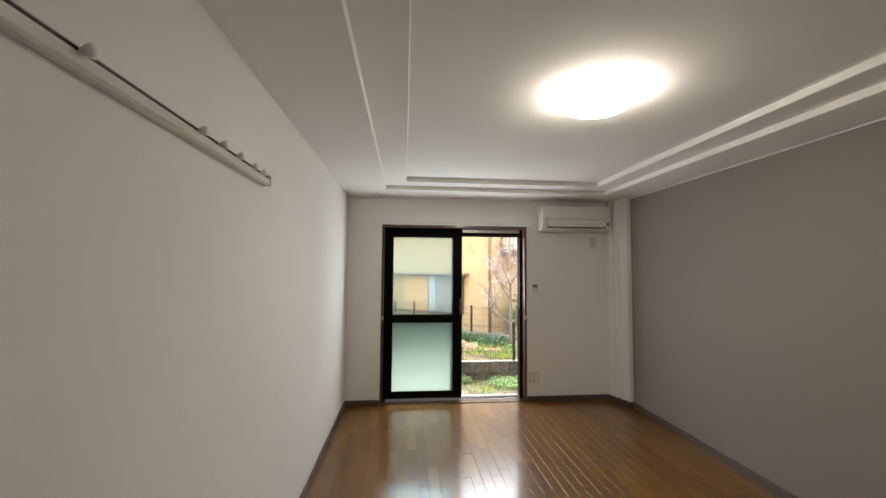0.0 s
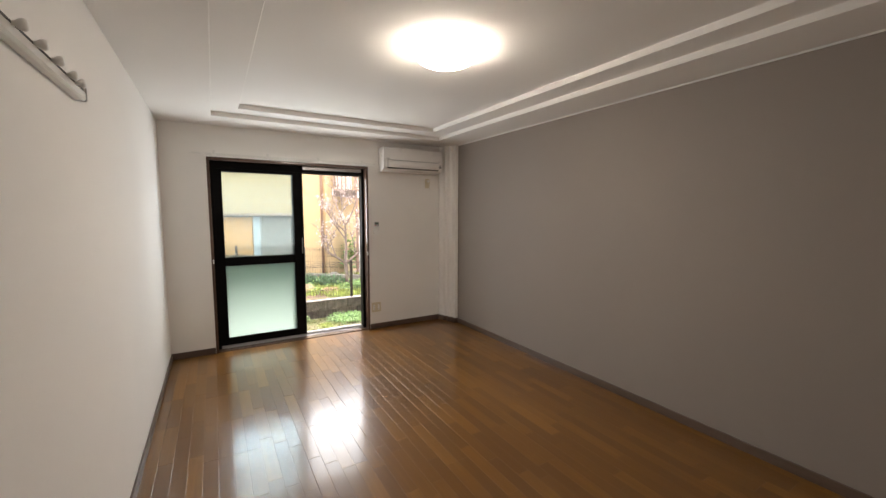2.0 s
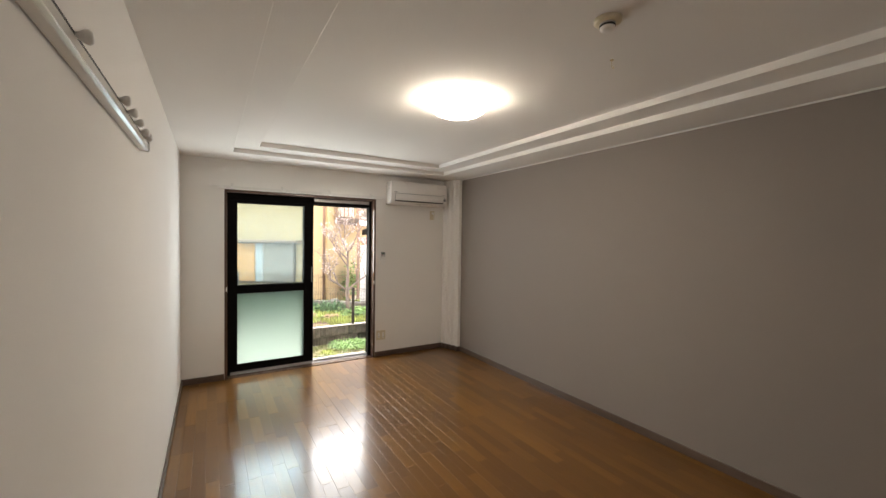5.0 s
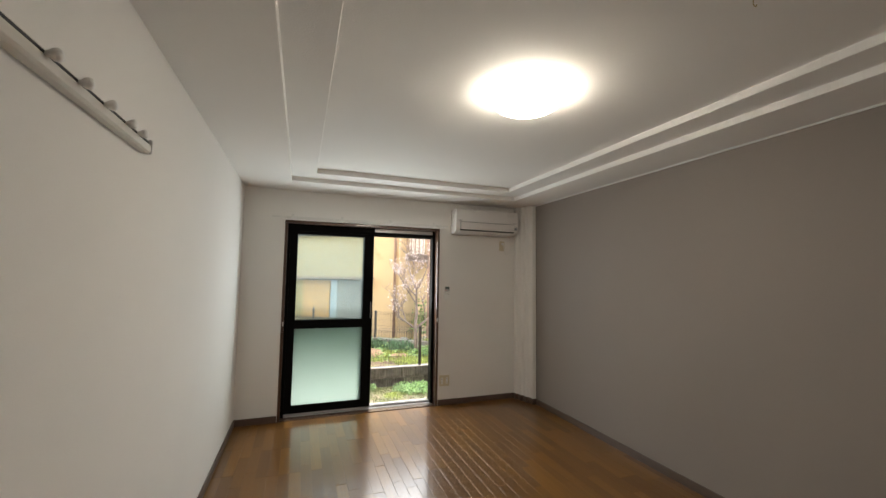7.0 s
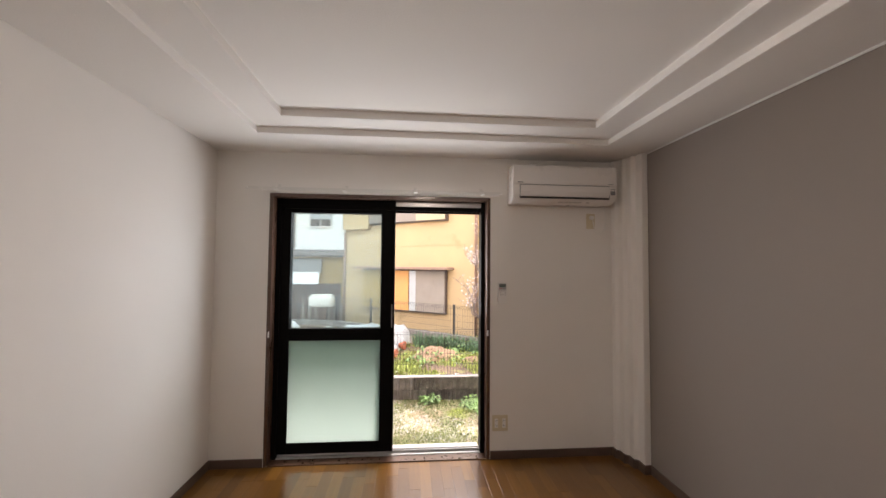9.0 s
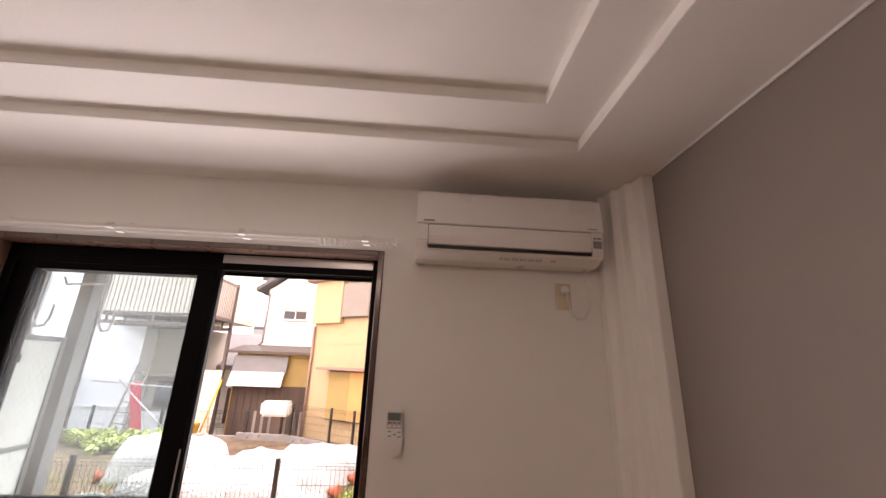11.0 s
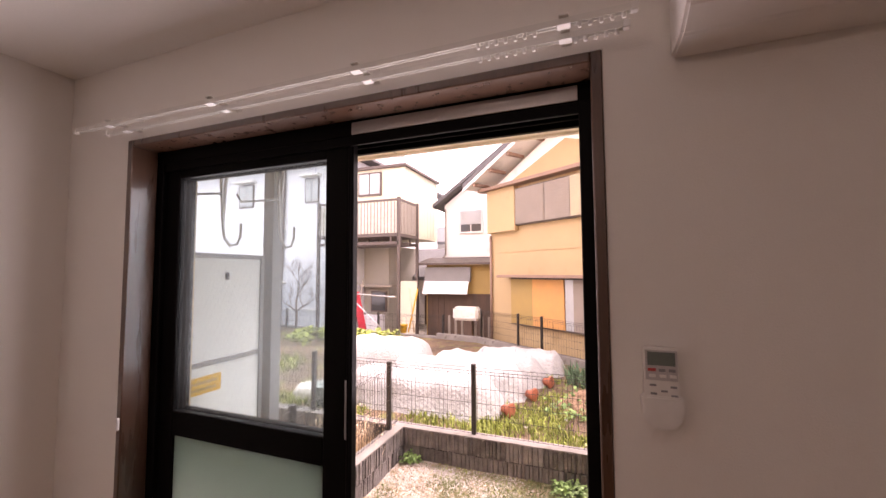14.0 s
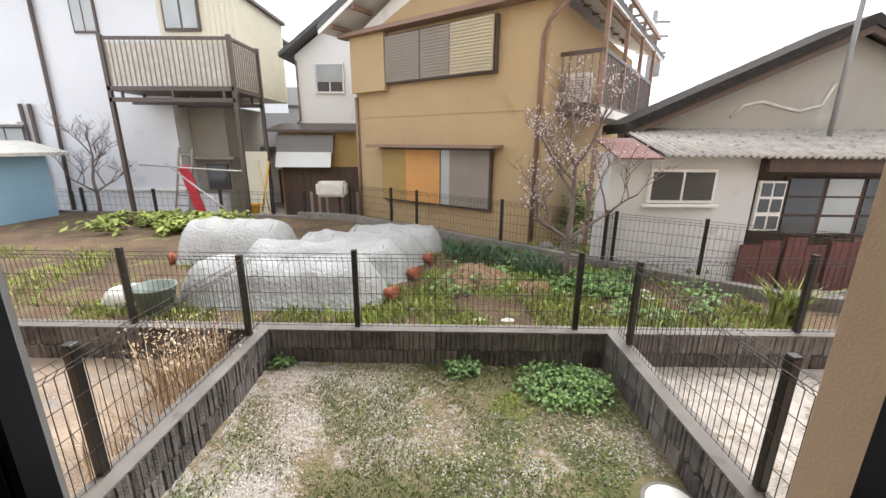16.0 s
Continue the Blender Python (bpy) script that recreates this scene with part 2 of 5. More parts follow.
def lathe(profile, sides=32, centre=(0, 0, 0), axis="z"):
    """A turned shape from (radius, height) pairs, smooth-shaded."""
    bm = bmesh.new()
    rings = []
    for r, h in profile:
        ring = []
        for k in range(sides):
            a = 2 * math.pi * k / sides
            v = (r * math.cos(a), r * math.sin(a), h) if axis == "z" else (h, r * math.cos(a), r * math.sin(a)) if axis == "x" else (r * math.cos(a), h, r * math.sin(a))
            ring.append(bm.verts.new(Vector(v) + Vector(centre)))
        rings.append(ring)
    for a, b in zip(rings, rings[1:]):
        for k in range(sides):
            bm.faces.new((a[k], a[(k + 1) % sides], b[(k + 1) % sides], b[k])).smooth = True
    bm.faces.new(rings[0][::-1])
    bm.faces.new(rings[-1])
    bmesh.ops.recalc_face_normals(bm, faces=bm.faces[:])
    return bm


def setting(name, bm, material, label, category):
    return tagged(part(name, bm, material), label, category, "", "structure")


# ---- the room: x from the left wall, y towards the window, z from the floor ----
W, BACK, LOW, MID, TOP = 3.155, -5.5, 2.310, 2.351, 2.393
OX0, OX1, OZ = 0.405, 2.02, 1.975       # the opening to the garden
WT = 0.265                            # thickness of the outer wall

setting("wall_left", B((-0.15, BACK - 0.15, -0.1, 0, WT, 2.7)), M_WALL, "plain cream wallpapered wall", "wall")
setting("wall_right", B((W, BACK - 0.15, -0.1, W + 0.15, WT, 2.7)), M_GREY, "taupe grey wallpapered accent wall", "wall")
setting("wall_back", B((0, BACK - 0.15, -0.1, W, BACK, 2.7)), M_WALL, "plain cream wallpapered wall", "wall")
setting("wall_window", B((0, 0, -0.1, OX0 - 0.026, 0.19, 2.7), (OX1 + 0.026, 0, -0.1, W, 0.19, 2.7), (OX0 - 0.026, 0, OZ + 0.026, OX1 + 0.026, 0.19, 2.7)), M_WALL,
        "cream wall round the garden door", "wall")
M_RENDER = mat("beige_render", (0.70, 0.54, 0.38), 0.85, var=0.1, scale=2, fine=180, bump=0.4, dist=0.004)
setting("wall_outer_face", B((-6, 0.192, -0.85, OX0 - 0.01, WT, 5.4), (OX1 + 0.01, 0.192, -0.85, 2.195, 0.2, 5.4), (2.195, 0.192, -0.85, 9, WT, 5.4), (OX0 - 0.01, 0.192, OZ + 0.02, OX1 + 0.01, WT, 5.4),
                             (OX0 - 0.01, 0.192, -0.85, OX1 + 0.01, WT, -0.06)), M_RENDER, "beige rendered outer wall of the apartment block", "wall")
setting("wall_outer_pier", B((2.2, WT, -0.85, 2.75, 0.44, 2.459), bevel=0.008), M_RENDER, "beige rendered pier beside the garden door", "wall")
# corner pilasters with stepped, fluted sides
pil = [(3.03, 0), (3.03, -0.05), (3.053, -0.065), (3.053, -0.125), (3.08, -0.14), (3.08, -0.2), (3.108, -0.215), (3.108, -0.29), (W, -0.29), (W, 0)]
setting("pilaster_1", prism(pil, "z", 0, LOW, 0.003), M_WALL, "fluted white corner pilaster", "pilaster")
setting("pilaster_2", prism([(3.05, -4.47), (3.05, -4.80), (W, -4.80), (W, -4.47)], "z", 0, LOW, 0.003), M_WALL, "white corner pilaster", "pilaster")

# the ceiling steps up twice towards its middle
A0, A1, AY0, AY1 = 0.44, 2.781, -5.1, -0.428
I0, I1, IY0, IY1 = 0.649, 2.591, -4.9, -0.630
ceil = bmesh.new()


def ring_level(bm, outer, inner, z):
    x0, y0, x1, y1 = outer
    a0, b0, a1, b1 = inner
    o = [bm.verts.new((x, y, z)) for x, y in ((x0, y0), (x1, y0), (x1, y1), (x0, y1))]
    i = [bm.verts.new((x, y, z)) for x, y in ((a0, b0), (a1, b0), (a1, b1), (a0, b1))]
    for k in range(4):
        bm.faces.new((o[k], i[k], i[(k + 1) % 4], o[(k + 1) % 4]))
    return i


def riser(bm, low, z):
    hi = [bm.verts.new((v.co.x, v.co.y, z)) for v in low]
    for k in range(4):
        bm.faces.new((low[k], hi[k], hi[(k + 1) % 4], low[(k + 1) % 4]))
    return hi


lo1 = ring_level(ceil, (0, BACK, W, 0), (A0, AY0, A1, AY1), LOW)
hi1 = riser(ceil, lo1, MID)
lo2 = ring_level(ceil, (A0, AY0, A1, AY1), (I0, IY0, I1, IY1), MID)
hi2 = riser(ceil, lo2, TOP)
ceil.faces.new(hi2)
bmesh.ops.remove_doubles(ceil, verts=ceil.verts[:], dist=0.0005)
bmesh.ops.recalc_face_normals(ceil, faces=ceil.faces[:])
bmesh.ops.bevel(ceil, geom=[e for e in ceil.edges if len(e.link_faces) == 2 and e.calc_face_angle(0) > 0.5], offset=0.0025, segments=1, affect="EDGES")
setting("ceiling", ceil, M_CEIL, "white papered ceiling with two raised trays", "ceiling")
setting("ceiling_slab", B((-0.15, BACK - 0.15, 2.45, W + 0.15, WT, 2.7)), M_CEIL, "floor slab above the ceiling", "ceiling")
setting("trim_ceiling", B((W - 0.008, -4.47, LOW - 0.012, W - 0.001, -0.292, LOW - 0.001), bevel=0.002), M_WHITE, "thin white bead under the ceiling", "trim")

# baseboards
BH = 0.062
setting("baseboard_left", B((0.001, BACK, 0, 0.012, -0.013, BH), bevel=0.002), M_BASE, "brown wooden baseboard", "baseboard")
setting("baseboard_right", B((W - 0.012, -4.47, 0, W - 0.001, -0.303, BH), bevel=0.002), M_BASE, "brown wooden baseboard", "baseboard")
setting("baseboard_window", B((0.001, -0.012, 0, OX0 - 0.028, -0.001, BH), (OX1 + 0.028, -0.012, 0, 3.017, -0.001, BH), bevel=0.002), M_BASE, "brown wooden baseboard", "baseboard")
setting("baseboard_pilaster", prism([(3.018, -0.001), (3.018, -0.058), (3.041, -0.073), (3.041, -0.133), (3.068, -0.148), (3.068, -0.208), (3.096, -0.223), (3.096, -0.302), (W - 0.001, -0.302), (W - 0.001, -0.291), (3.107, -0.291), (3.107, -0.216), (3.079, -0.201), (3.079, -0.141), (3.052, -0.126), (3.052, -0.066), (3.029, -0.051), (3.029, -0.001)], "z", 0, BH),
        M_BASE, "brown baseboard wrapped round the pilaster", "baseboard")
setting("baseboard_back", B((3.038, -4.81, 0, 3.049, -4.458, BH), (3.049, -4.469, 0, W - 0.013, -4.458, BH), bevel=0.002), M_BASE, "brown wooden baseboard", "baseboard")

# the garden door: wooden casing, black aluminium frame, two sashes slid together
casing = tagged(thing("door_1", "open garden door in a dark wooden casing", "door", kind="structure"))
part("casing", B((OX0 - 0.025, -0.006, 0, OX0, 0.09, OZ + 0.025), bevel=0.003), M_CASING, casing)
part("casing", B((OX1, -0.006, 0, OX1 + 0.025, 0.09, OZ + 0.025), bevel=0.003), M_CASING, casing)
part("casing", B((OX0, -0.006, OZ, OX1, 0.09, OZ + 0.025), bevel=0.003), M_CASING, casing)
part("threshold", B((OX0, -0.004, -0.02, OX1, 0.085, 0.008), bevel=0.003), M_CASING, casing, "worn wooden threshold")
part("frame_head", B((OX0 - 0.025, 0.10, OZ - 0.045, OX1 + 0.025, 0.186, OZ + 0.025), (OX0, 0.10, OZ - 0.075, OX1, 0.112, OZ - 0.045), (OX0, 0.141, OZ - 0.075, OX1, 0.149, OZ - 0.045), (OX0, 0.165, OZ - 0.085, OX1, 0.182, OZ - 0.045), bevel=0.002), M_BLACK, casing)
for xa, xb in ((OX0 - 0.025, OX0 + 0.03), (OX1 - 0.03, OX1 + 0.025)):
    part("frame_jamb", B((xa, 0.092, -0.06, xb, 0.186, OZ - 0.046), bevel=0.002), M_BLACK, casing)
part("frame_sill", B((OX0 + 0.031, 0.092, -0.06, OX1 - 0.031, 0.26, 0.012), (OX0 + 0.03, 0.125, 0.012, OX1 - 0.03, 0.133, 0.03), (OX0 + 0.03, 0.16, 0.012, OX1 - 0.03, 0.168, 0.03), bevel=0.002), M_ALU, casing, "grey metal sill with two tracks")
# pale strip added to imitate a bright band under the casing head
part("head_strip", B((1.31, 0.094, OZ - 0.043, OX1 - 0.031, 0.0985, OZ - 0.004), bevel=0.001), M_ALU, casing, "pale strip imitating the bright band over the open half")
part("latch", B((OX0 - 0.012, -0.016, 0.93, OX0 - 0.002, -0.006, 0.975), bevel=0.002), M_WHITE, casing, "small white buffer on the casing")
part("latch", B((OX1 + 0.002, -0.016, 0.93, OX1 + 0.012, -0.006, 0.975), bevel=0.002), M_WHITE, casing, "small white buffer on the casing")


def sash(y0, y1, x0, x1, st, sr):
    s = tagged(thing("sliding_sash", "black aluminium sash, clear wired glass over frosted glass", "door", group="garden door sashes"))
    part("stile", B((x0, y0, 0.03, x0 + st, y1, OZ - 0.05), bevel=0.003), M_BLACK, s)
    part("stile", B((x1 - sr, y0, 0.03, x1, y1, OZ - 0.05), (x1 - 0.016, y0 - 0.006, 0.03, x1 - 0.004, y0, OZ - 0.05), bevel=0.003), M_BLACK, s)
    part("rail", B((x0 + st, y0, 0.03, x1 - sr, y1, 0.11), bevel=0.003), M_BLACK, s)
    part("rail", B((x0 + st, y0, OZ - 0.105, x1 - sr, y1, OZ - 0.05), bevel=0.003), M_BLACK, s)
    part("rail", B((x0 + st, y0, 0.883, x1 - sr, y1, 0.974), bevel=0.003), M_BLACK, s)
    ym = (y0 + y1) / 2
    up = part("pane", B((x0 + st, ym - 0.0025, 0.974, x1 - sr, ym + 0.0025, OZ - 0.105)), M_GLASS, s, "clear glass with thin diagonal wires")
    lo = part("pane", B((x0 + st, ym - 0.0025, 0.11, x1 - sr, ym + 0.0025, 0.883)), M_FROST, s, "frosted glass pane")
    up.visible_shadow = lo.visible_shadow = False
    return s, up, x0 + st, x1 - sr, ym


SASH, PANE_UP, PX0, PX1, PYM = sash(0.112, 0.140, 0.425, 1.307, 0.08, 0.107)
SASH2, PANE_UP2, QX0, QX1, QYM = sash(0.150, 0.178, 0.428, 1.237, 0.08, 0.045)
part("finger_pull", B((1.283, 0.108, 0.98, 1.291, 0.112, 1.16), bevel=0.002), M_ALU, SASH, "thin metal pull strip")


# ---- things in the room ----
lamp = thing("ceiling_lamp", "round white flush ceiling lamp, switched on", "lamp", Matrix.Translation((1.605, -2.56, TOP)))
part("base", lathe([(0.15, -0.03), (0.165, -0.029), (0.165, 0.0), (0.15, 0.0)], 64), M_WHITE, lamp)
LR = 0.184
part("shade", lathe([(LR * math.cos(a) if a < 1.5 else 0.008, -0.036 - 0.072 * math.sin(a)) for a in (0, 0.1, 0.2, 0.35, 0.5, 0.7, 0.9, 1.1, 1.3, 1.45, 1.56)], 64), M_LAMP, lamp, "glowing milky diffuser")

alarm = thing("smoke_alarm", "small round cream smoke alarm on the ceiling", "smoke alarm", Matrix.Translation((1.61, -3.63, TOP)))
part("base", lathe([(0.052, 0), (0.052, -0.012), (0.044, -0.018), (0.01, -0.018)], 32), M_CREAM, alarm)
part("sensor_cap", lathe([(0.03, -0.018), (0.028, -0.04), (0.02, -0.046), (0.004, -0.047)], 24), M_WHITE, alarm)
part("vent_slot", lathe([(0.0305, -0.024), (0.0305, -0.032), (0.025, -0.032), (0.025, -0.024)], 24), M_DARK, alarm)
hookc = thing("ceiling_hook", "thin brass hook screwed into the ceiling", "hook", Matrix.Translation((1.93, -3.42, TOP)))
M_BRASS = mat("dull_brass", (0.5, 0.4, 0.22), 0.35, metal=0.9, bump=0.01)
part("plate", lathe([(0.009, 0), (0.009, -0.003), (0.002, -0.004)], 16), M_BRASS, hookc)
part("hook", tube([(0, 0, -0.003), (0, 0, -0.03)] + [(0.008 - 0.008 * math.cos(a), 0, -0.03 - 0.008 * math.sin(a)) for a in (0.5, 1.0, 1.6, 2.2, 2.8, 3.3)], 0.0016, 8), M_BRASS, hookc)

# hanging rail on the wall with sliding hooks
M_RAILW = mat("glossy_cream_rail", (0.72, 0.68, 0.62), 0.18, var=0.04, scale=5, bump=0.01, coat=0.4)
RY0, RY1 = -4.9, -2.59
rail = thing("hanging_rail", "glossy cream wall rail with a groove for hooks", "rail", Matrix.Translation((0, 0, 1.860)))
part("channel", prism([(0.001, 0), (0.024, 0.0), (0.032, 0.006), (0.032, 0.03), (0.026, 0.034), (0.012, 0.034), (0.012, 0.038), (0.026, 0.040), (0.026, 0.046), (0.001, 0.05)], "y", RY0, RY1 - 0.006, 0.0012), M_RAILW, rail)
part("groove", B((0.0125, RY0 + 0.01, 0.0332, 0.0300, RY1 - 0.02, 0.0392)), M_DARK, rail, "dark groove")
part("end_cap", B((0.001, RY1 - 0.006, -0.001, 0.034, RY1, 0.051), bevel=0.003, segs=2), M_WHITE, rail)


def rail_hook(y):
    h = thing("rail_hook", "white sliding hook hung in the wall rail", "hook", Matrix.Translation((0, y, 1.860)), "hooks in the wall rail")
    part("slider", B((0.0145, -0.032, 0.0345, 0.029, 0.032, 0.0375), bevel=0.001), M_DARK, h, "dark brown slider in the groove")
    part("knob", lathe([(0.006, 0.024), (0.007, 0.034), (0.013, 0.042), (0.015, 0.050), (0.012, 0.056), (0.003, 0.058)], 20, (0, 0, 0.036), "x"), M_WHITE, h)
    part("shank", tube([(0.016, 0, 0.036), (0.026, 0, 0.036)], 0.0055, 12), M_DARK, h, "dark stem")
    return h


for y in (-4.35, -3.62, -3.20, -3.07, -2.94, -2.80, -2.71):
    rail_hook(y)

# wall-mounted air conditioner
M_AC = mat("warm_white_case", (0.83, 0.80, 0.77), 0.3, var=0.02, scale=5, bump=0.01)
ac = thing("air_conditioner", "white wall-mounted air conditioner with closed flap", "air conditioner", Matrix.Translation((2.182, 0, 1.947)))
AW = 0.80
M_LABEL = mat("faint_grey_print", (0.58, 0.565, 0.55), 0.5, var=0.08, bump=0.0)
part("body", prism([(-0.001, 0.0), (-0.095, 0.0), (-0.155, 0.024), (-0.171, 0.06), (-0.170, 0.13), (-0.155, 0.268), (-0.14, 0.282), (-0.001, 0.282)], "x", 0.0, AW, 0.006), M_AC, ac)
part("front_panel", prism([(-0.171, 0.1325), (-0.180, 0.1345), (-0.166, 0.277), (-0.15, 0.286), (-0.13, 0.286), (-0.14, 0.278)], "x", 0.002, AW - 0.002, 0.002), M_AC, ac)
part("flap", prism([(-0.163, 0.043), (-0.176, 0.046), (-0.183, 0.08), (-0.181, 0.127), (-0.170, 0.1285)], "x", 0.055, AW - 0.06, 0.0015), M_AC, ac, "long closed air flap")
part("slot", B((0.052, -0.1745, 0.129, AW - 0.057, -0.15, 0.132)), M_GREYTXT, ac, "dark gap above the flap")
part("slot", B((0.052, -0.1715, 0.0315, AW - 0.057, -0.14, 0.0425)), M_DARK, ac, "dark gap under the flap")
for x in (0.0495, AW - 0.0595):
    part("slot", B((x, -0.1745, 0.04, x + 0.003, -0.15, 0.129)), M_GREYTXT, ac)
part("mark", B((0.03, -0.1815, 0.143, 0.075, -0.1785, 0.149)), M_GREYTXT, ac, "small grey maker's mark")
part("mark", B((AW - 0.07, -0.1815, 0.144, AW - 0.03, -0.1785, 0.147)), M_GREYTXT, ac)
part("sticker", B((AW - 0.048, -0.1745, 0.065, AW - 0.012, -0.170, 0.095)), M_GREYTXT, ac, "grey label strip")
part("sticker", B((AW - 0.045, -0.1745, 0.105, AW - 0.034, -0.170, 0.11)), M_GREYTXT, ac)
part("sticker", B((AW - 0.028, -0.1745, 0.105, AW - 0.014, -0.170, 0.11)), M_GREYTXT, ac)
for k in range(11):
    part("print", prism([(-0.115, 0.0068), (-0.132, 0.0138), (-0.1315, 0.0158), (-0.1145, 0.0088)], "x", 0.36 + 0.0172 * k, 0.371 + 0.0172 * k + 0.004 * (k % 2)), M_LABEL, ac, "faint grey print")
part("print", prism([(-0.116, 0.0074), (-0.13, 0.013), (-0.1295, 0.015), (-0.1155, 0.0094)], "x", 0.58, 0.605), M_LABEL, ac)
sock = thing("wall_socket", "cream wall socket with a white plug in it", "socket", Matrix.Translation((2.855, 0, 1.83)))
part("plate", B((-0.035, -0.008, -0.06, 0.035, -0.001, 0.06), bevel=0.003, segs=2), M_CREAM, sock)
part("plug", B((-0.014, -0.04, 0.012, 0.016, -0.008, 0.042), bevel=0.006, segs=2), M_WHITE, sock)
part("receptacle", B((-0.012, -0.0095, -0.04, 0.012, -0.008, -0.012), bevel=0.0005), M_CREAM, sock)
part("cable", tube([(0.002, -0.036, 0.016), (0.006, -0.04, -0.02), (0.02, -0.03, -0.07), (0.05, -0.02, -0.098), (0.085, -0.018, -0.095), (0.108, -0.02, -0.06), (0.112, -0.03, 0.0), (0.10, -0.04, 0.06), (0.085, -0.05, 0.13)], 0.004, 8), M_WHITE, sock, "white power cable")
out2 = thing("floor_socket", "cream double wall socket plate near the floor", "socket", Matrix.Translation((2.125, 0, 0.27)))
part("plate", B((-0.06, -0.008, -0.06, 0.06, -0.001, 0.06), bevel=0.003, segs=2), M_CREAM, out2)
for x in (-0.03, 0.03):
    part("receptacle", B((x - 0.013, -0.0095, -0.035, x + 0.013, -0.008, 0.035), bevel=0.0005), M_WHITE, out2)
    for z in (-0.018, 0.018):
        part("slot", B((x - 0.006, -0.0098, z - 0.005, x - 0.004, -0.0094, z + 0.005)), M_DARK, out2)
        part("slot", B((x + 0.004, -0.0098, z - 0.005, x + 0.006, -0.0094, z + 0.005)), M_DARK, out2)

# remote control in its holder
rem = thing("remote_control", "white remote control with a grey display, hung on the wall", "remote control", Matrix.Translation((2.138, 0, 1.262)))
M_SILV = mat("silver_plastic", (0.52, 0.5, 0.5), 0.35, var=0.03, bump=0.0)
part("body", prism([(-0.031, 0.076), (0.031, 0.076), (0.033, 0.0), (0.033, -0.05), (0.028, -0.066), (0.015, -0.076), (-0.015, -0.076), (-0.028, -0.066), (-0.033, -0.05), (-0.033, 0.0)], "y", -0.024, -0.006, 0.002), M_WHITE, rem)
part("key_panel", B((-0.029, -0.0255, 0.012, 0.029, -0.024, 0.072), bevel=0.0005), M_SILV, rem, "silver key panel")
part("display", B((-0.025, -0.0268, 0.042, 0.025, -0.0255, 0.069), bevel=0.0004), M_LCD, rem, "dark grey display")
part("key", B((-0.025, -0.0275, 0.030, -0.010, -0.0255, 0.036), bevel=0.0005), M_RED, rem, "red key")
for x, z in ((-0.005, 0.03), (0.013, 0.03), (-0.023, 0.018), (-0.004, 0.018), (0.014, 0.018)):
    part("key", B((x, -0.027, z, x + 0.012, -0.0255, z + 0.006), bevel=0.0005), M_GREYTXT if z > 0.02 else M_WHITE, rem)
for x, z in ((-0.022, 0.0), (0.015, -0.002), (-0.002, -0.011), (0.016, -0.019), (-0.021, -0.017)):
    part("key", B((x, -0.026, z, x + 0.012, -0.024, z + 0.004), bevel=0.0005), M_GREYTXT, rem)
part("holder", prism([(-0.038, -0.02), (0.038, -0.02), (0.038, -0.055), (0.03, -0.075), (0.015, -0.085), (-0.015, -0.085), (-0.03, -0.075), (-0.038, -0.055)], "y", -0.029, -0.001, 0.003), M_WHITE, rem, "white plastic holder")

# double curtain rail on brackets
M_CR = mat("white_steel_rail", (0.78, 0.76, 0.72), 0.25, var=0.03, bump=0.0)


def curtain_rail(y, x0, x1, z):
    r = thing("curtain_rail", "slim white metal curtain rail with runners", "curtain rail", Matrix.Translation((0, y, z)), "curtain rails over the door")
    part("track", B((x0, -0.006, 0, x1, 0.006, 0.0025), (x0, -0.006, -0.012, x1, -0.0045, 0), (x0, 0.0045, -0.012, x1, 0.006, 0)), M_CR, r)
    for x in (x0, x1 - 0.012):
        part("end_stop", B((x - 0.001, -0.008, -0.014, x + 0.013, 0.008, 0.004), bevel=0.002), M_WHITE, r)
    for k in range(12):
        x = x1 - 0.025 - 0.021 * k - (0.07 if k > 4 else 0)
        part("runner", B((x - 0.004, -0.0035, -0.022, x + 0.004, 0.0035, -0.008), bevel=0.0015), M_WHITE, r)
    return r


curtain_rail(-0.105, 0.25, 2.11, 2.022)
curtain_rail(-0.05, 0.33, 2.10, 2.022)
for x in (0.45, 0.94, 1.46, 1.97):
    br = thing("rail_bracket", "white double bracket holding the curtain rails", "bracket", Matrix.Translation((x, 0, 2.03)), "curtain rail brackets")
    part("wall_plate", B((-0.012, -0.004, -0.006, 0.012, -0.001, 0.035), bevel=0.001), M_CR, br)
    part("arm", B((-0.01, -0.118, -0.004, 0.01, -0.004, 0.0), bevel=0.001), M_CR, br)
    part("clip", B((-0.014, -0.116, -0.022, 0.014, -0.094, -0.0195), bevel=0.001), M_WHITE, br)
    part("clip", B((-0.014, -0.061, -0.022, 0.014, -0.039, -0.0195), bevel=0.001), M_WHITE, br)


# ---- the garden and everything beyond it ----
M_GRAVEL = mat("pale_gravel", (0.52, 0.48, 0.43), 0.95, var=0.5, scale=7, fine=80, bump=1.0, dist=0.02, wear=(0.25, 0.20, 0.13), wear_at=0.56)


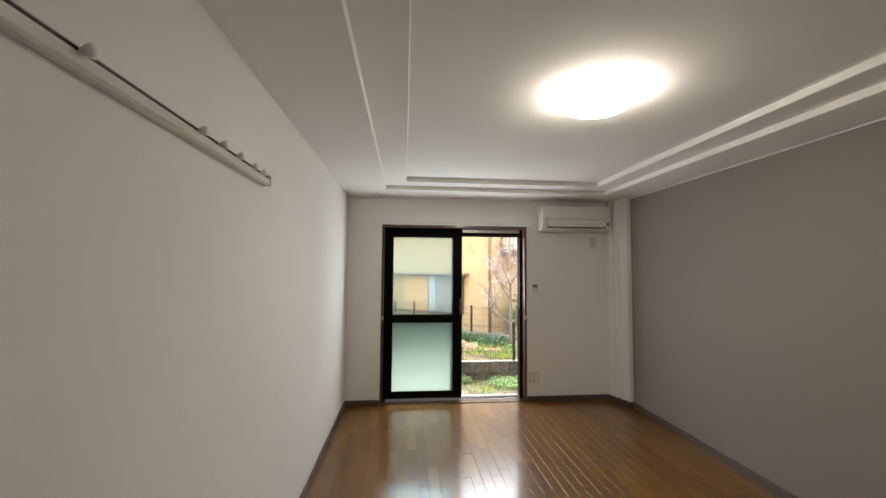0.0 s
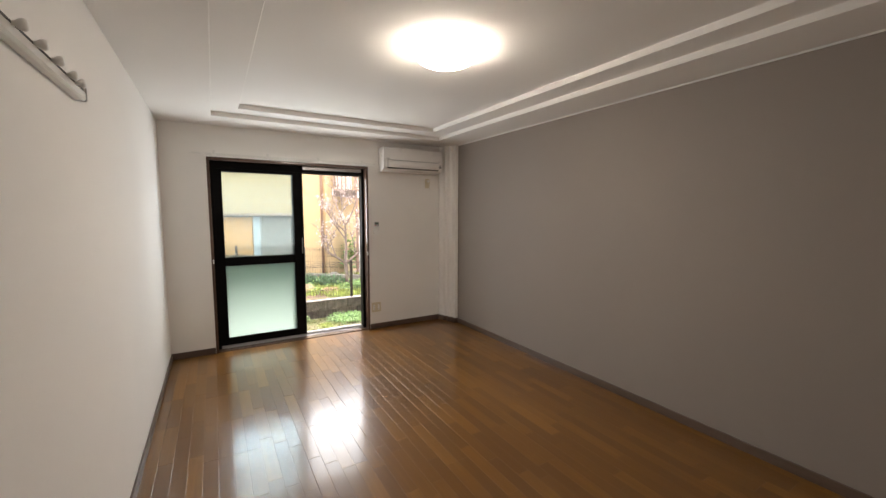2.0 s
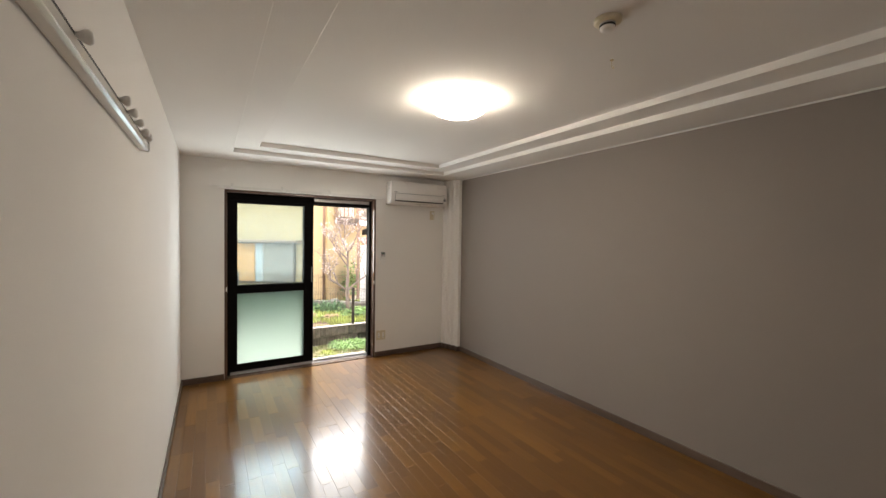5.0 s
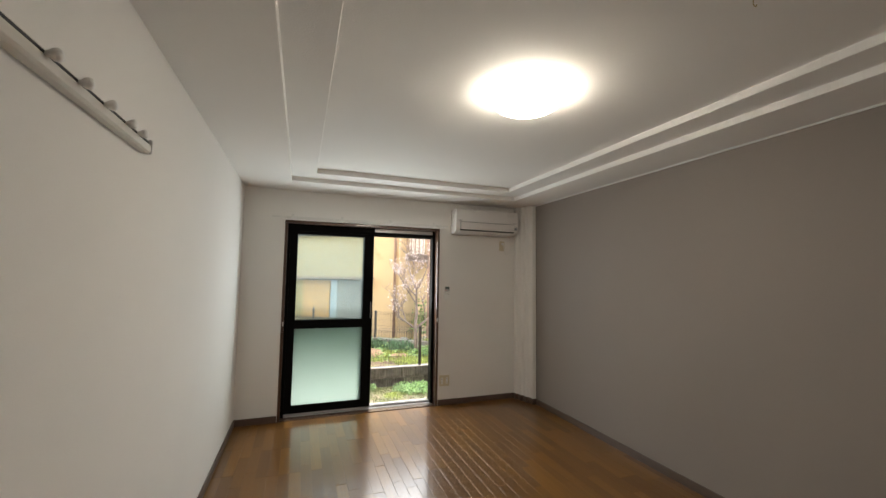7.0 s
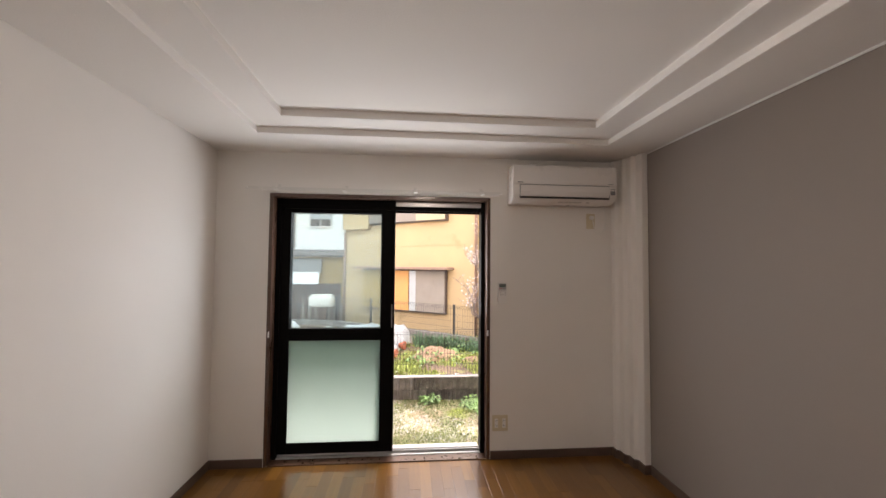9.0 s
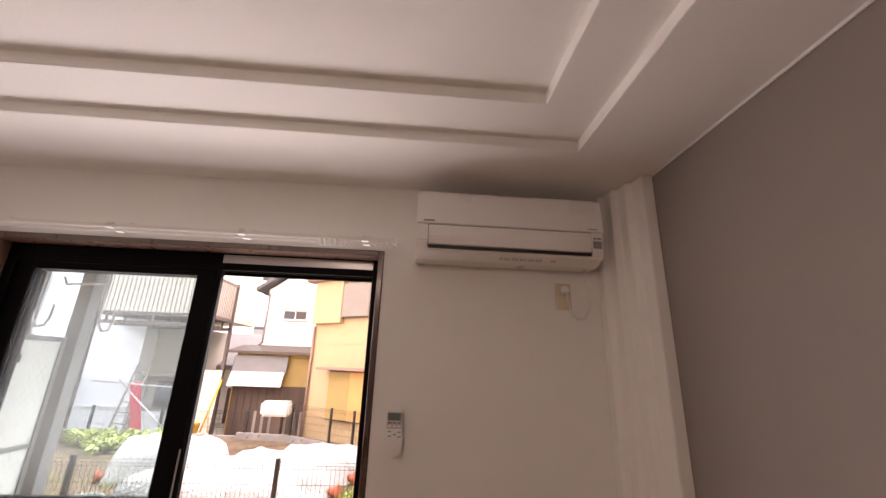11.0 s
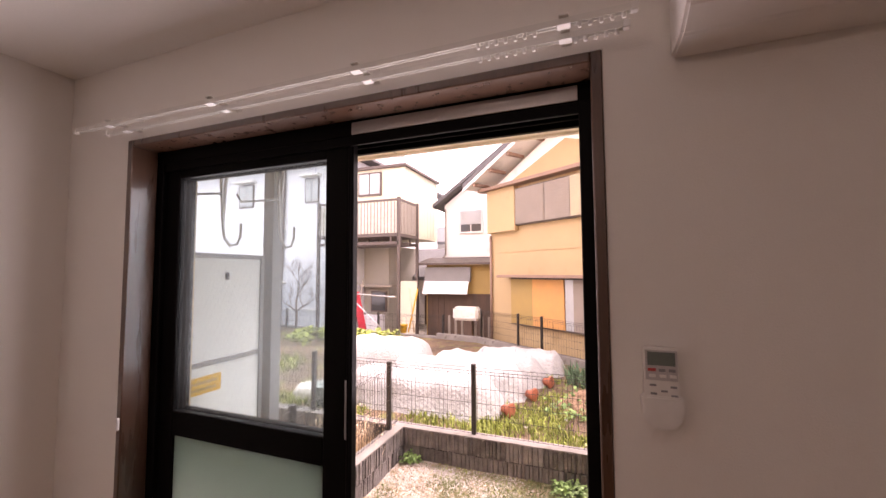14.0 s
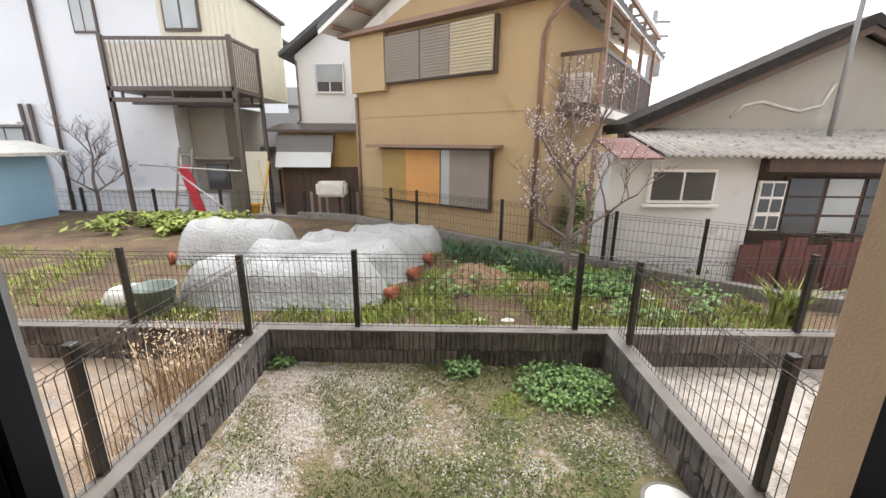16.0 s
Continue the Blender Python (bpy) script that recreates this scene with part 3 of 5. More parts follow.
def garden_floor():
    """Pale gravel that gives way to brown thatch and dull green moss in soft patches."""
    m, n, l, b = nodes_of("gravel_and_moss")
    tc = n.new("ShaderNodeTexCoord")
    sep = n.new("ShaderNodeSeparateXYZ")
    l.new(tc.outputs["Object"], sep.inputs[0])
    big, mid, grit = (n.new("ShaderNodeTexNoise") for _ in range(3))
    for q, s, d in ((big, 1.6, 5), (mid, 14.0, 5), (grit, 75.0, 3)):
        q.inputs["Scale"].default_value, q.inputs["Detail"].default_value = s, d
        l.new(tc.outputs["Object"], q.inputs["Vector"])
    bias, both, tone = (n.new("ShaderNodeMath") for _ in range(3))
    for q, k in ((bias, 0.075), (both, 0.45), (tone, 0.9)):
        q.operation, q.inputs[1].default_value = "MULTIPLY_ADD", k
    l.new(sep.outputs["X"], bias.inputs[0])
    l.new(big.outputs[0], bias.inputs[2])
    l.new(mid.outputs[0], both.inputs[0])
    l.new(bias.outputs[0], both.inputs[2])
    ramp = n.new("ShaderNodeValToRGB")
    e = ramp.color_ramp.elements
    e[0].position, e[0].color = 0.70, (0.43, 0.395, 0.355, 1)
    e[1].position, e[1].color = 0.93, (0.15, 0.155, 0.07, 1)
    e.new(0.80).color = (0.255, 0.205, 0.135, 1)
    l.new(both.outputs[0], ramp.inputs[0])
    tone.inputs[2].default_value = 0.55
    l.new(grit.outputs[0], tone.inputs[0])
    mul = n.new("ShaderNodeVectorMath")
    mul.operation = "SCALE"
    l.new(ramp.outputs[0], mul.inputs[0])
    l.new(tone.outputs[0], mul.inputs["Scale"])
    l.new(mul.outputs[0], b.inputs["Base Color"])
    b.inputs["Roughness"].default_value, b.inputs["Specular IOR Level"].default_value = 0.95, 0.2
    bp = n.new("ShaderNodeBump")
    bp.inputs["Strength"].default_value, bp.inputs["Distance"].default_value = 0.8, 0.012
    l.new(grit.outputs[0], bp.inputs["Height"])
    l.new(bp.outputs[0], b.inputs["Normal"])
    return m


M_GARDEN = garden_floor()
M_PEBBLE = mat("grey_pebbles", (0.54, 0.505, 0.46), 0.9, var=0.3, scale=9, fine=40, bump=0.3, pick=0.8, island=True)
M_SOIL = mat("brown_soil", (0.15, 0.10, 0.062), 1.0, var=0.5, scale=1.6, fine=30, bump=1.0, dist=0.05, wear=(0.19, 0.19, 0.06), wear_at=0.54)
M_SANDY = mat("sandy_ground", (0.41, 0.325, 0.25), 1.0, var=0.4, scale=2, fine=60, bump=0.9, dist=0.02, wear=(0.33, 0.31, 0.28), wear_at=0.55)
M_BLOCK = mat("split_face_block", (0.17, 0.155, 0.15), 0.95, var=0.45, scale=9, fine=90, bump=0.9, dist=0.012, wear=(0.24, 0.22, 0.2), wear_at=0.62, pick=0.5)
M_CONC = mat("weathered_concrete", (0.22, 0.205, 0.19), 0.95, var=0.3, scale=3, fine=120, bump=0.5, dist=0.006, wear=(0.14, 0.13, 0.11), wear_at=0.6)
M_FENCE = mat("dark_brown_fence", (0.022, 0.018, 0.016), 0.4, var=0.2, scale=8, bump=0.02)
M_GRASS = mat("grass_blades", (0.15, 0.18, 0.065), 0.7, var=0.3, scale=3, fine=20, bump=0, pick=0.45, island=True)
M_LIME = mat("bright_grass_blades", (0.29, 0.35, 0.085), 0.7, var=0.4, scale=3, fine=20, bump=0, pick=0.8, island=True)
M_WEED = mat("weed_leaves", (0.165, 0.285, 0.09), 0.65, var=0.4, scale=6, fine=30, bump=0, pick=0.7, island=True)
M_LEEK = mat("leek_leaves", (0.085, 0.165, 0.085), 0.6, var=0.4, scale=5, fine=30, bump=0, pick=0.6, island=True)
M_THATCH = mat("dry_thatch", (0.36, 0.28, 0.185), 0.85, var=0.3, scale=5, fine=30, bump=0, pick=0.6, island=True)
M_CLOVER = mat("small_weed_leaves", (0.115, 0.165, 0.065), 0.7, var=0.3, scale=4, fine=20, bump=0, pick=0.5, island=True)
M_STRAW = mat("dry_stalks", (0.62, 0.49, 0.34), 0.85, var=0.35, scale=5, fine=30, bump=0, pick=0.8, island=True)
M_FLEECE = mat("white_fleece", (0.42, 0.435, 0.43), 0.6, var=0.18, scale=4, fine=22, bump=0.9, dist=0.03)
M_TERRA = mat("terracotta", (0.42, 0.13, 0.07), 0.7, var=0.15, scale=12, bump=0.1)
M_MUST = mat("mustard_render", (0.45, 0.335, 0.19), 0.9, var=0.10, scale=0.8, fine=90, bump=0.35, dist=0.008, wear=(0.38, 0.275, 0.145), wear_at=0.62)
M_BROWN = mat("brown_metal", (0.095, 0.072, 0.063), 0.5, var=0.2, scale=5, bump=0.03)
M_COPPER = mat("faded_copper_trim", (0.27, 0.175, 0.13), 0.6, var=0.2, scale=4, bump=0.04)
M_SHUT = mat("taupe_shutter", (0.27, 0.235, 0.2), 0.6, var=0.12, scale=3, bump=0.03)
M_SHUTY = mat("yellowed_shutter", (0.44, 0.385, 0.265), 0.6, var=0.1, scale=3, bump=0.03)
M_ORANGE = mat("orange_board", (0.62, 0.32, 0.11), 0.7, var=0.08, scale=3, bump=0.05)
M_OLIVE = mat("olive_board", (0.38, 0.26, 0.09), 0.7, var=0.1, scale=3, bump=0.05)
M_TILE = mat("grey_roof_tiles", (0.11, 0.11, 0.115), 0.7, var=0.35, scale=8, fine=50, bump=0.5, dist=0.02)
M_WHITEP = mat("white_house_render", (0.82, 0.82, 0.80), 0.85, var=0.06, scale=0.7, fine=80, bump=0.2, wear=(0.62, 0.62, 0.61), wear_at=0.6)
M_BLUEW = mat("pale_blue_render", (0.68, 0.705, 0.74), 0.85, var=0.06, scale=0.6, fine=80, bump=0.2, wear=(0.5, 0.52, 0.56), wear_at=0.62)
M_SIDING = mat("cream_siding", (0.68, 0.65, 0.52), 0.7, var=0.06, scale=1, bump=0.05)
M_DGLASS = mat("dark_window_glass", (0.05, 0.055, 0.06), 0.08, var=0.2, scale=2, bump=0.0)
M_PGLASS = mat("pale_window_glass", (0.42, 0.45, 0.46), 0.1, var=0.15, scale=2, bump=0.0)
M_STUCCO = mat("greige_stucco", (0.33, 0.31, 0.27), 0.95, var=0.15, scale=0.9, fine=60, bump=0.4, wear=(0.40, 0.38, 0.34), wear_at=0.6)
M_CORR = mat("weathered_corrugated_sheet", (0.35, 0.33, 0.305), 0.8, var=0.35, scale=5, fine=40, bump=0.2, wear=(0.15, 0.13, 0.11), wear_at=0.58)
M_RUST = mat("rusty_red_sheet", (0.14, 0.05, 0.042), 0.75, var=0.3, scale=6, bump=0.1, wear=(0.12, 0.05, 0.04), wear_at=0.55)
M_DKWOOD = mat("dark_weathered_wood", (0.09, 0.06, 0.045), 0.85, var=0.35, scale=4, fine=60, bump=0.3, stretch=(1, 1, 0.2))
M_SKYBLUE = mat("sky_blue_panel", (0.33, 0.55, 0.72), 0.6, var=0.08, scale=2, bump=0.03)
M_BARK = mat("grey_brown_bark", (0.2, 0.16, 0.145), 0.95, var=0.35, scale=12, fine=60, bump=0.6, dist=0.01)
M_BLOOM = mat("plum_blossom", (0.74, 0.64, 0.64), 0.8, var=0.2, scale=10, bump=0, pick=0.5, island=True)
M_SOFFIT = mat("cream_soffit_board", (0.72, 0.69, 0.6), 0.8, var=0.05, scale=1, fine=100, bump=0.1)
M_PANEL = mat("white_partition_board", (0.74, 0.77, 0.77), 0.55, var=0.04, scale=2, bump=0.03)
M_YELLOW = mat("yellow_sticker", (0.75, 0.42, 0.03), 0.5, var=0.05, bump=0.0)
M_GPOST = mat("grey_post", (0.22, 0.22, 0.22), 0.5, var=0.08, bump=0.02)
M_REDP = mat("red_plastic", (0.55, 0.03, 0.05), 0.5, var=0.1, bump=0.0)
M_GREENP = mat("dull_green_plastic", (0.21, 0.26, 0.235), 0.5, var=0.15, bump=0.02)

GZ, WZ, FZ = -0.645, -0.303, -0.41     # garden floor, wall tops, field
GX0, GX1, GY1 = -0.085, 3.115, 3.22      # inner faces of the garden walls

rng = np.random.default_rng(7)


def sheet(x0, y0, x1, y1, nx, ny, z, bumpy, seed=0.0):
    """A gently uneven patch of ground."""
    bm = bmesh.new()
    vs = [[bm.verts.new((x0 + (x1 - x0) * i / nx, y0 + (y1 - y0) * j / ny,
                         z + bumpy * noise.noise(Vector(((x0 + (x1 - x0) * i / nx) * 1.7 + seed, (y0 + (y1 - y0) * j / ny) * 1.7, 0.3)))))
           for i in range(nx + 1)] for j in range(ny + 1)]
    for j in range(ny):
        for i in range(nx):
            bm.faces.new((vs[j][i], vs[j][i + 1], vs[j + 1][i + 1], vs[j + 1][i])).smooth = True
    return bm


def cloud(name, verts, faces, material, label, category, parent=None):
    me = bpy.data.meshes.new(name)
    me.from_pydata(verts, [], faces)
    me.materials.append(material)
    ob = new(name, me)
    if parent is not None:
        ob.parent = parent
    return tagged(ob, label, category, "", "stuff")


def blades(spots, h0, h1, width, lean=0.4):
    """Bent grass blades standing on the spots."""
    v, f = [], []
    for x, y, z in spots:
        h, a, b = rng.uniform(h0, h1), rng.uniform(0, 6.283), rng.uniform(0, 6.283)
        w = width * rng.uniform(0.6, 1.3)
        l1 = rng.uniform(0.1, lean) * h
        dx, dy, ex, ey = math.cos(a) * w, math.sin(a) * w, math.cos(b) * l1, math.sin(b) * l1
        k = len(v)
        v += [(x - dx, y - dy, z), (x + dx, y + dy, z), (x + dx * 0.8 + ex * 0.4, y + dy * 0.8 + ey * 0.4, z + h * 0.6),
              (x - dx * 0.8 + ex * 0.4, y - dy * 0.8 + ey * 0.4, z + h * 0.6), (x + ex, y + ey, z + h * rng.uniform(0.75, 1))]
        f += [(k, k + 1, k + 2, k + 3), (k + 3, k + 2, k + 4)]
    return v, f


def leaves(spots, size, height, flat=0.5):
    """Small pointed leaves at random tilts."""
    v, f = [], []
    for x, y, z in spots:
        a, s, t = rng.uniform(0, 6.283), size * rng.uniform(0.5, 1.3), rng.uniform(-flat, flat)
        zz = z + rng.uniform(0.1, 1) * height
        c, d = math.cos(a), math.sin(a)
        k = len(v)
        v += [(x, y, zz), (x + c * s * 0.5 - d * s * 0.3, y + d * s * 0.5 + c * s * 0.3, zz + s * (t + 0.2)),
              (x + c * s, y + d * s, zz + s * t), (x + c * s * 0.5 + d * s * 0.3, y + d * s * 0.5 - c * s * 0.3, zz + s * (t + 0.2))]
        f.append((k, k + 1, k + 2, k + 3))
    return v, f


def scatter(n, x0, y0, x1, y1, z, want, freq=1.5, seed=0.0):
    """Random spots kept where a slow noise is above want."""
    out = []
    for _ in range(n):
        x, y = rng.uniform(x0, x1), rng.uniform(y0, y1)
        if noise.noise(Vector((x * freq + seed, y * freq, 1.7))) > want + rng.uniform(-0.15, 0.15):
            out.append((x, y, z))
    return out


def blob(n, cx, cy, r, z):
    out = []
    for _ in range(n):
        a, q = rng.uniform(0, 6.283), r * math.sqrt(rng.uniform(0, 1)) * rng.uniform(0.7, 1.1)
        out.append((cx + q * math.cos(a) * 1.2, cy + q * math.sin(a), z))
    return out


setting("ground", B((-400, 0.27, -1.2, 400, 900, -0.70)), M_GRAVEL, "pale gravelly ground between the houses", "ground")
setting("ground_garden", sheet(GX0, 0.27, GX1, GY1, 60, 56, GZ, 0.03), M_GARDEN, "gravel garden floor with patches of weeds", "ground")
setting("ground_next_garden", sheet(-7, 0.27, -0.2, 3.21, 60, 30, GZ + 0.01, 0.03, 5), M_SANDY, "sandy gravel of the neighbouring garden", "ground")
setting("ground_far_garden", sheet(3.23, 0.27, 9, 3.21, 50, 30, GZ + 0.01, 0.02, 9), M_GRAVEL, "pale gravel of the neighbouring garden", "ground")
field_pts = [(-14, 3.35), (7.2, 3.35), (7.2, 3.5), (5.6, 4.2), (4.0, 5.45), (1.2, 7.72), (-0.9, 9.25), (-2.2, 9.5), (-14, 10.3)]
setting("ground_field", prism(field_pts, "z", -0.9, FZ), M_SOIL, "vegetable plot of brown soil and weeds", "ground")

def lawn(n, freq, seed, left, right, level=0.0):
    """Spots in the garden, dense in soft patches and thinning from one side to the other."""
    out = []
    for _ in range(n):
        x, y = rng.uniform(GX0 + 0.03, GX1 - 0.03), rng.uniform(0.8, GY1 - 0.02)
        u = (x - GX0) / (GX1 - GX0)
        if math.hypot(x - 2.94, y - 1.74) > 0.21 and noise.noise(Vector((x * freq + seed, y * freq, 1.7))) + left + (right - left) * u > level + rng.uniform(-0.22, 0.22):
            out.append((x, y, GZ - 0.008 + 0.03 * noise.noise(Vector((x * 1.7, y * 1.7, 0.3)))))
    return out


peb_v, peb_f = [], []
for x, y, z in lawn(24000, 1.5, 3.0, 0.28, -0.25) + scatter(2500, 3.3, 1.2, 6.5, 3.3, GZ, -0.5) + scatter(1500, -2.6, 1.2, -0.3, 3.3, GZ, 0.0):
    s, k, a = rng.uniform(0.005, 0.013), len(peb_v), rng.uniform(0, 3.1)
    c, d, zz = math.cos(a) * s, math.sin(a) * s, z + 0.010
    peb_v += [(x + c, y + d, zz), (x - d * 0.8, y + c * 0.8, zz), (x - c, y - d, zz), (x + d * 0.8, y - c * 0.8, zz), (x, y, zz + s * 0.6)]
    peb_f += [(k, k + 1, k + 4), (k + 1, k + 2, k + 4), (k + 2, k + 3, k + 4), (k + 3, k, k + 4)]
cloud("gravel", peb_v, peb_f, M_PEBBLE, "loose pale gravel stones on the ground", "gravel")
cloud("grass", *blades(lawn(46000, 2.2, 20.0, -0.2, 0.16, 0.02), 0.014, 0.048, 0.004, 1.8), M_GRASS, "short dull green grass in the gravel", "grass")
cloud("dry_grass", *blades(lawn(48000, 2.0, 41.0, 0.03, 0.1), 0.008, 0.03, 0.004, 2.6), M_THATCH, "short dry straw-coloured grass in the gravel", "grass")
cloud("small_weeds", *leaves(lawn(21000, 2.1, 63.0, -0.2, 0.18, 0.03), 0.02, 0.022, 0.3), M_CLOVER, "low dull green weeds creeping over the gravel", "weeds")
cloud("moss_grass", *blades(lawn(20000, 2.3, 4.0, -0.25, 0.16, 0.12) + blob(900, 2.2, 2.6, 0.2, GZ), 0.01, 0.04, 0.004, 1.4), M_LIME, "yellow-green grass patches in the garden", "grass")
cloud("weeds", *leaves(blob(1100, 2.62, 2.85, 0.36, GZ) + blob(600, 2.78, 2.9, 0.2, GZ) + blob(300, 1.75, 3.1, 0.15, GZ) + blob(160, 0.05, 3.15, 0.08, GZ), 0.05, 0.075, 0.8), M_WEED,
      "clumps of dark green leafy weeds", "weeds")
cloud("dry_weeds", *blades(blob(380, -0.55, 2.75, 0.33, GZ) + blob(90, -0.45, 2.0, 0.3, GZ), 0.2, 0.62, 0.0045, 0.7), M_STRAW, "tall dry straw-coloured weeds", "weeds")
tops = [(x + rng.uniform(-0.2, 0.2), y + rng.uniform(-0.15, 0.15), z + rng.uniform(0.3, 0.6)) for x, y, z in blob(420, -0.55, 2.75, 0.33, GZ)]
cloud("dry_seed_heads", *leaves(tops, 0.028, 0.05, 0.9), M_STRAW, "pale seed heads on dry weeds", "weeds")

manhole = thing("drain_cover", "round pale concrete drain cover in the garden", "drain cover", Matrix.Translation((2.93, 1.70, GZ)))
part("ring", lathe([(0.17, 0.0), (0.17, 0.030), (0.15, 0.034), (0.145, 0.025)], 32), M_CONC, manhole)
part("lid", lathe([(0.143, 0.02), (0.143, 0.036), (0.135, 0.039), (0.01, 0.039)], 32), M_WHITEP, manhole, "white round lid")

# walls of ribbed blocks, each block a piece of its own
def block_mesh(w, h, d, seed):
    r = random.Random(seed)
    bm = bmesh.new()
    prof = [(0.003, 0.006)]
    x = 0.006
    while x < w - 0.05:
        rib = r.uniform(0.035, 0.062)
        prof += [(x + 0.004, r.uniform(-0.012, 0.0)), (x + rib * 0.5, r.uniform(-0.016, -0.004)), (x + rib - 0.006, r.uniform(-0.012, 0.0)), (x + rib, 0.012)]
        x += rib
    prof += [(w - 0.003, 0.006)]
    rows = [[bm.verts.new((px, py + r.uniform(-0.002, 0.002), z)) for px, py in prof] for z in (0.003, h * 0.5, h - 0.003)]
    for a, b in zip(rows, rows[1:]):
        for i in range(len(prof) - 1):
            bm.faces.new((a[i], a[i + 1], b[i + 1], b[i]))
    back = [bm.verts.new(p) for p in ((0.003, d, 0.003), (w - 0.003, d, 0.003), (w - 0.003, d, h - 0.003), (0.003, d, h - 0.003))]
    bm.faces.new(back[::-1])
    bm.faces.new(rows[-1] + [back[2], back[3]])
    bm.faces.new([rows[0][0], rows[1][0], rows[2][0], back[3], back[0]])
    bm.faces.new([rows[2][-1], rows[1][-1], rows[0][-1], back[1], back[2]])
    bmesh.ops.recalc_face_normals(bm, faces=bm.faces[:])
    me = bpy.data.meshes.new("block")
    bm.to_mesh(me)
    bm.free()
    me.materials.append(M_BLOCK)
    return me


BLOCKS = [block_mesh(0.398, 0.185, 0.06, s) for s in range(5)]


def block_wall(name, start, angle, length, label):
    core = setting(name, B((0, 0.03, -0.15, length, 0.135, 0.345), (-0.0, -0.004, 0.338, length, 0.14, 0.349)), M_CONC, label, "garden wall")
    core.matrix_basis = pose(*start, 0, 0, angle)
    for row in range(2):
        x = 0.0 if row else -0.2
        while x < length - 0.05:
            a = max(x, 0.0)
            b = new("block", random.choice(BLOCKS))
            b.parent = core
            b.location = (a, 0.0, -0.034 + row * 0.187)
            b.scale = ((min(x + 0.4, length) - a) / 0.4, 1, 1)
            x += 0.4
    return core


block_wall("garden_wall_front", (GX0, GY1, GZ), 0, GX1 - GX0, "dark ribbed concrete block wall round the garden")
block_wall("garden_wall_side", (GX1, GY1 + 0.13, GZ), -90, 3.0, "dark ribbed concrete block wall beside the garden")
block_wall("garden_wall_side", (GX0, 0.36, GZ), 90, 3.0, "dark ribbed concrete block wall beside the garden")
block_wall("garden_wall_far", (-6.5, GY1, GZ), 0, 6.26, "dark ribbed concrete block wall of the next garden")
block_wall("garden_wall_far", (GX1 + 0.145, GY1, GZ), 0, 5.6, "dark ribbed concrete block wall of the next garden")


# dark wire-mesh fences
def bar(bm, a, b, r):
    tube([a, b], r, 4, bm, caps=False)


def fence(name, a, b, z, height, posts, label, step=0.05, r=0.0022, thick=0.024, levels=(0.03, 0.2, 0.36, 0.52)):
    ax, ay = a
    bx, by = b
    length = math.hypot(bx - ax, by - ay)
    f = thing(name, label, "fence", Matrix.Translation((ax, ay, z)) @ Matrix.Rotation(math.atan2(by - ay, bx - ax), 4, "Z"), "wire fences")
    for s in posts:
        p = part("post", B((s - thick, 0.0, -0.03, s + thick, thick * 2, height + 0.02), bevel=0.004), M_FENCE, f)
        part("post_cap", B((s - thick - 0.002, -0.002, height + 0.02, s + thick + 0.002, thick * 2 + 0.002, height + 0.03), bevel=0.003), M_FENCE, p)
    bm = bmesh.new()
    n = int(length / step)
    for i in range(n + 1):
        x = length * i / n
        tube([(x, -0.008, 0.02), (x, -0.008, height - 0.07), (x, -0.038, height - 0.03), (x, -0.008, height)], r, 4, bm, caps=False)
    for zz in [q * height / 0.75 for q in levels] + [height - 0.07, height]:
        bar(bm, (0, -0.008, zz), (length, -0.008, zz), r * 1.15)
    bar(bm, (0, -0.038, height - 0.03), (length, -0.038, height - 0.03), r * 1.15)
    tagged(part("mesh_panel", bm, M_FENCE, f), kind="stuff")
    return f


fence("wire_fence", (-6.5, 3.28), (8.6, 3.28), WZ, 0.74, (0.3, 2.3, 4.3 + 0.77, 7.25, 9.33, 11.43, 13.5), "dark brown wire mesh fence on the garden wall")
fence("wire_fence", (GX0 - 0.09, 0.5), (GX0 - 0.09, 3.18), WZ, 0.74, (0.05, 1.04, 2.59), "dark brown wire mesh fence on the side wall")
fence("wire_fence", (GX1 + 0.09, 3.18), (GX1 + 0.09, 0.5), WZ, 0.74, (0.15, 1.65, 2.65), "dark brown wire mesh fence on the side wall")

# kerb and thin fence along the far edge of the plot
kerb = [(-14, 10.3), (-2.2, 9.5), (-0.9, 9.25), (1.2, 7.72), (4.0, 5.45), (5.6, 4.2), (8.5, 3.3)]
for (x0, y0), (x1, y1) in zip(kerb, kerb[1:]):
    ln = math.hypot(x1 - x0, y1 - y0)
    k = setting("kerb", B((0, 0, -0.4, ln, 0.14, 0.15 if x0 > -3 else 0.06), bevel=0.006), M_CONC, "concrete kerb at the edge of the plot", "kerb")
    k.matrix_basis = Matrix.Translation((x0, y0, FZ)) @ Matrix.Rotation(math.atan2(y1 - y0, x1 - x0), 4, "Z")
fence("wire_fence", (-0.85, 9.28), (1.2, 7.78), FZ + 0.15, 0.72, (0.05, 1.45, 2.2), "thin dark wire fence along the kerb", 0.07, 0.0028)
fence("wire_fence", (1.22, 7.76), (4.0, 5.5), FZ + 0.15, 0.72, (1.7, 3.5), "thin dark wire fence along the kerb", 0.07, 0.0028)
fence("wire_fence", (4.0, 5.5), (6.6, 4.0), FZ + 0.15, 0.72, (0.05, 1.15, 2.7), "thin dark wire fence along the kerb", 0.06, 0.0024)
fence("wire_fence", (-9, 9.95), (-1.9, 9.52), FZ + 0.05, 0.6, (1.0, 3.0, 4.8, 7.0), "thin dark wire fence along the kerb", 0.16, 0.003, 0.03, (0.25, 0.5))

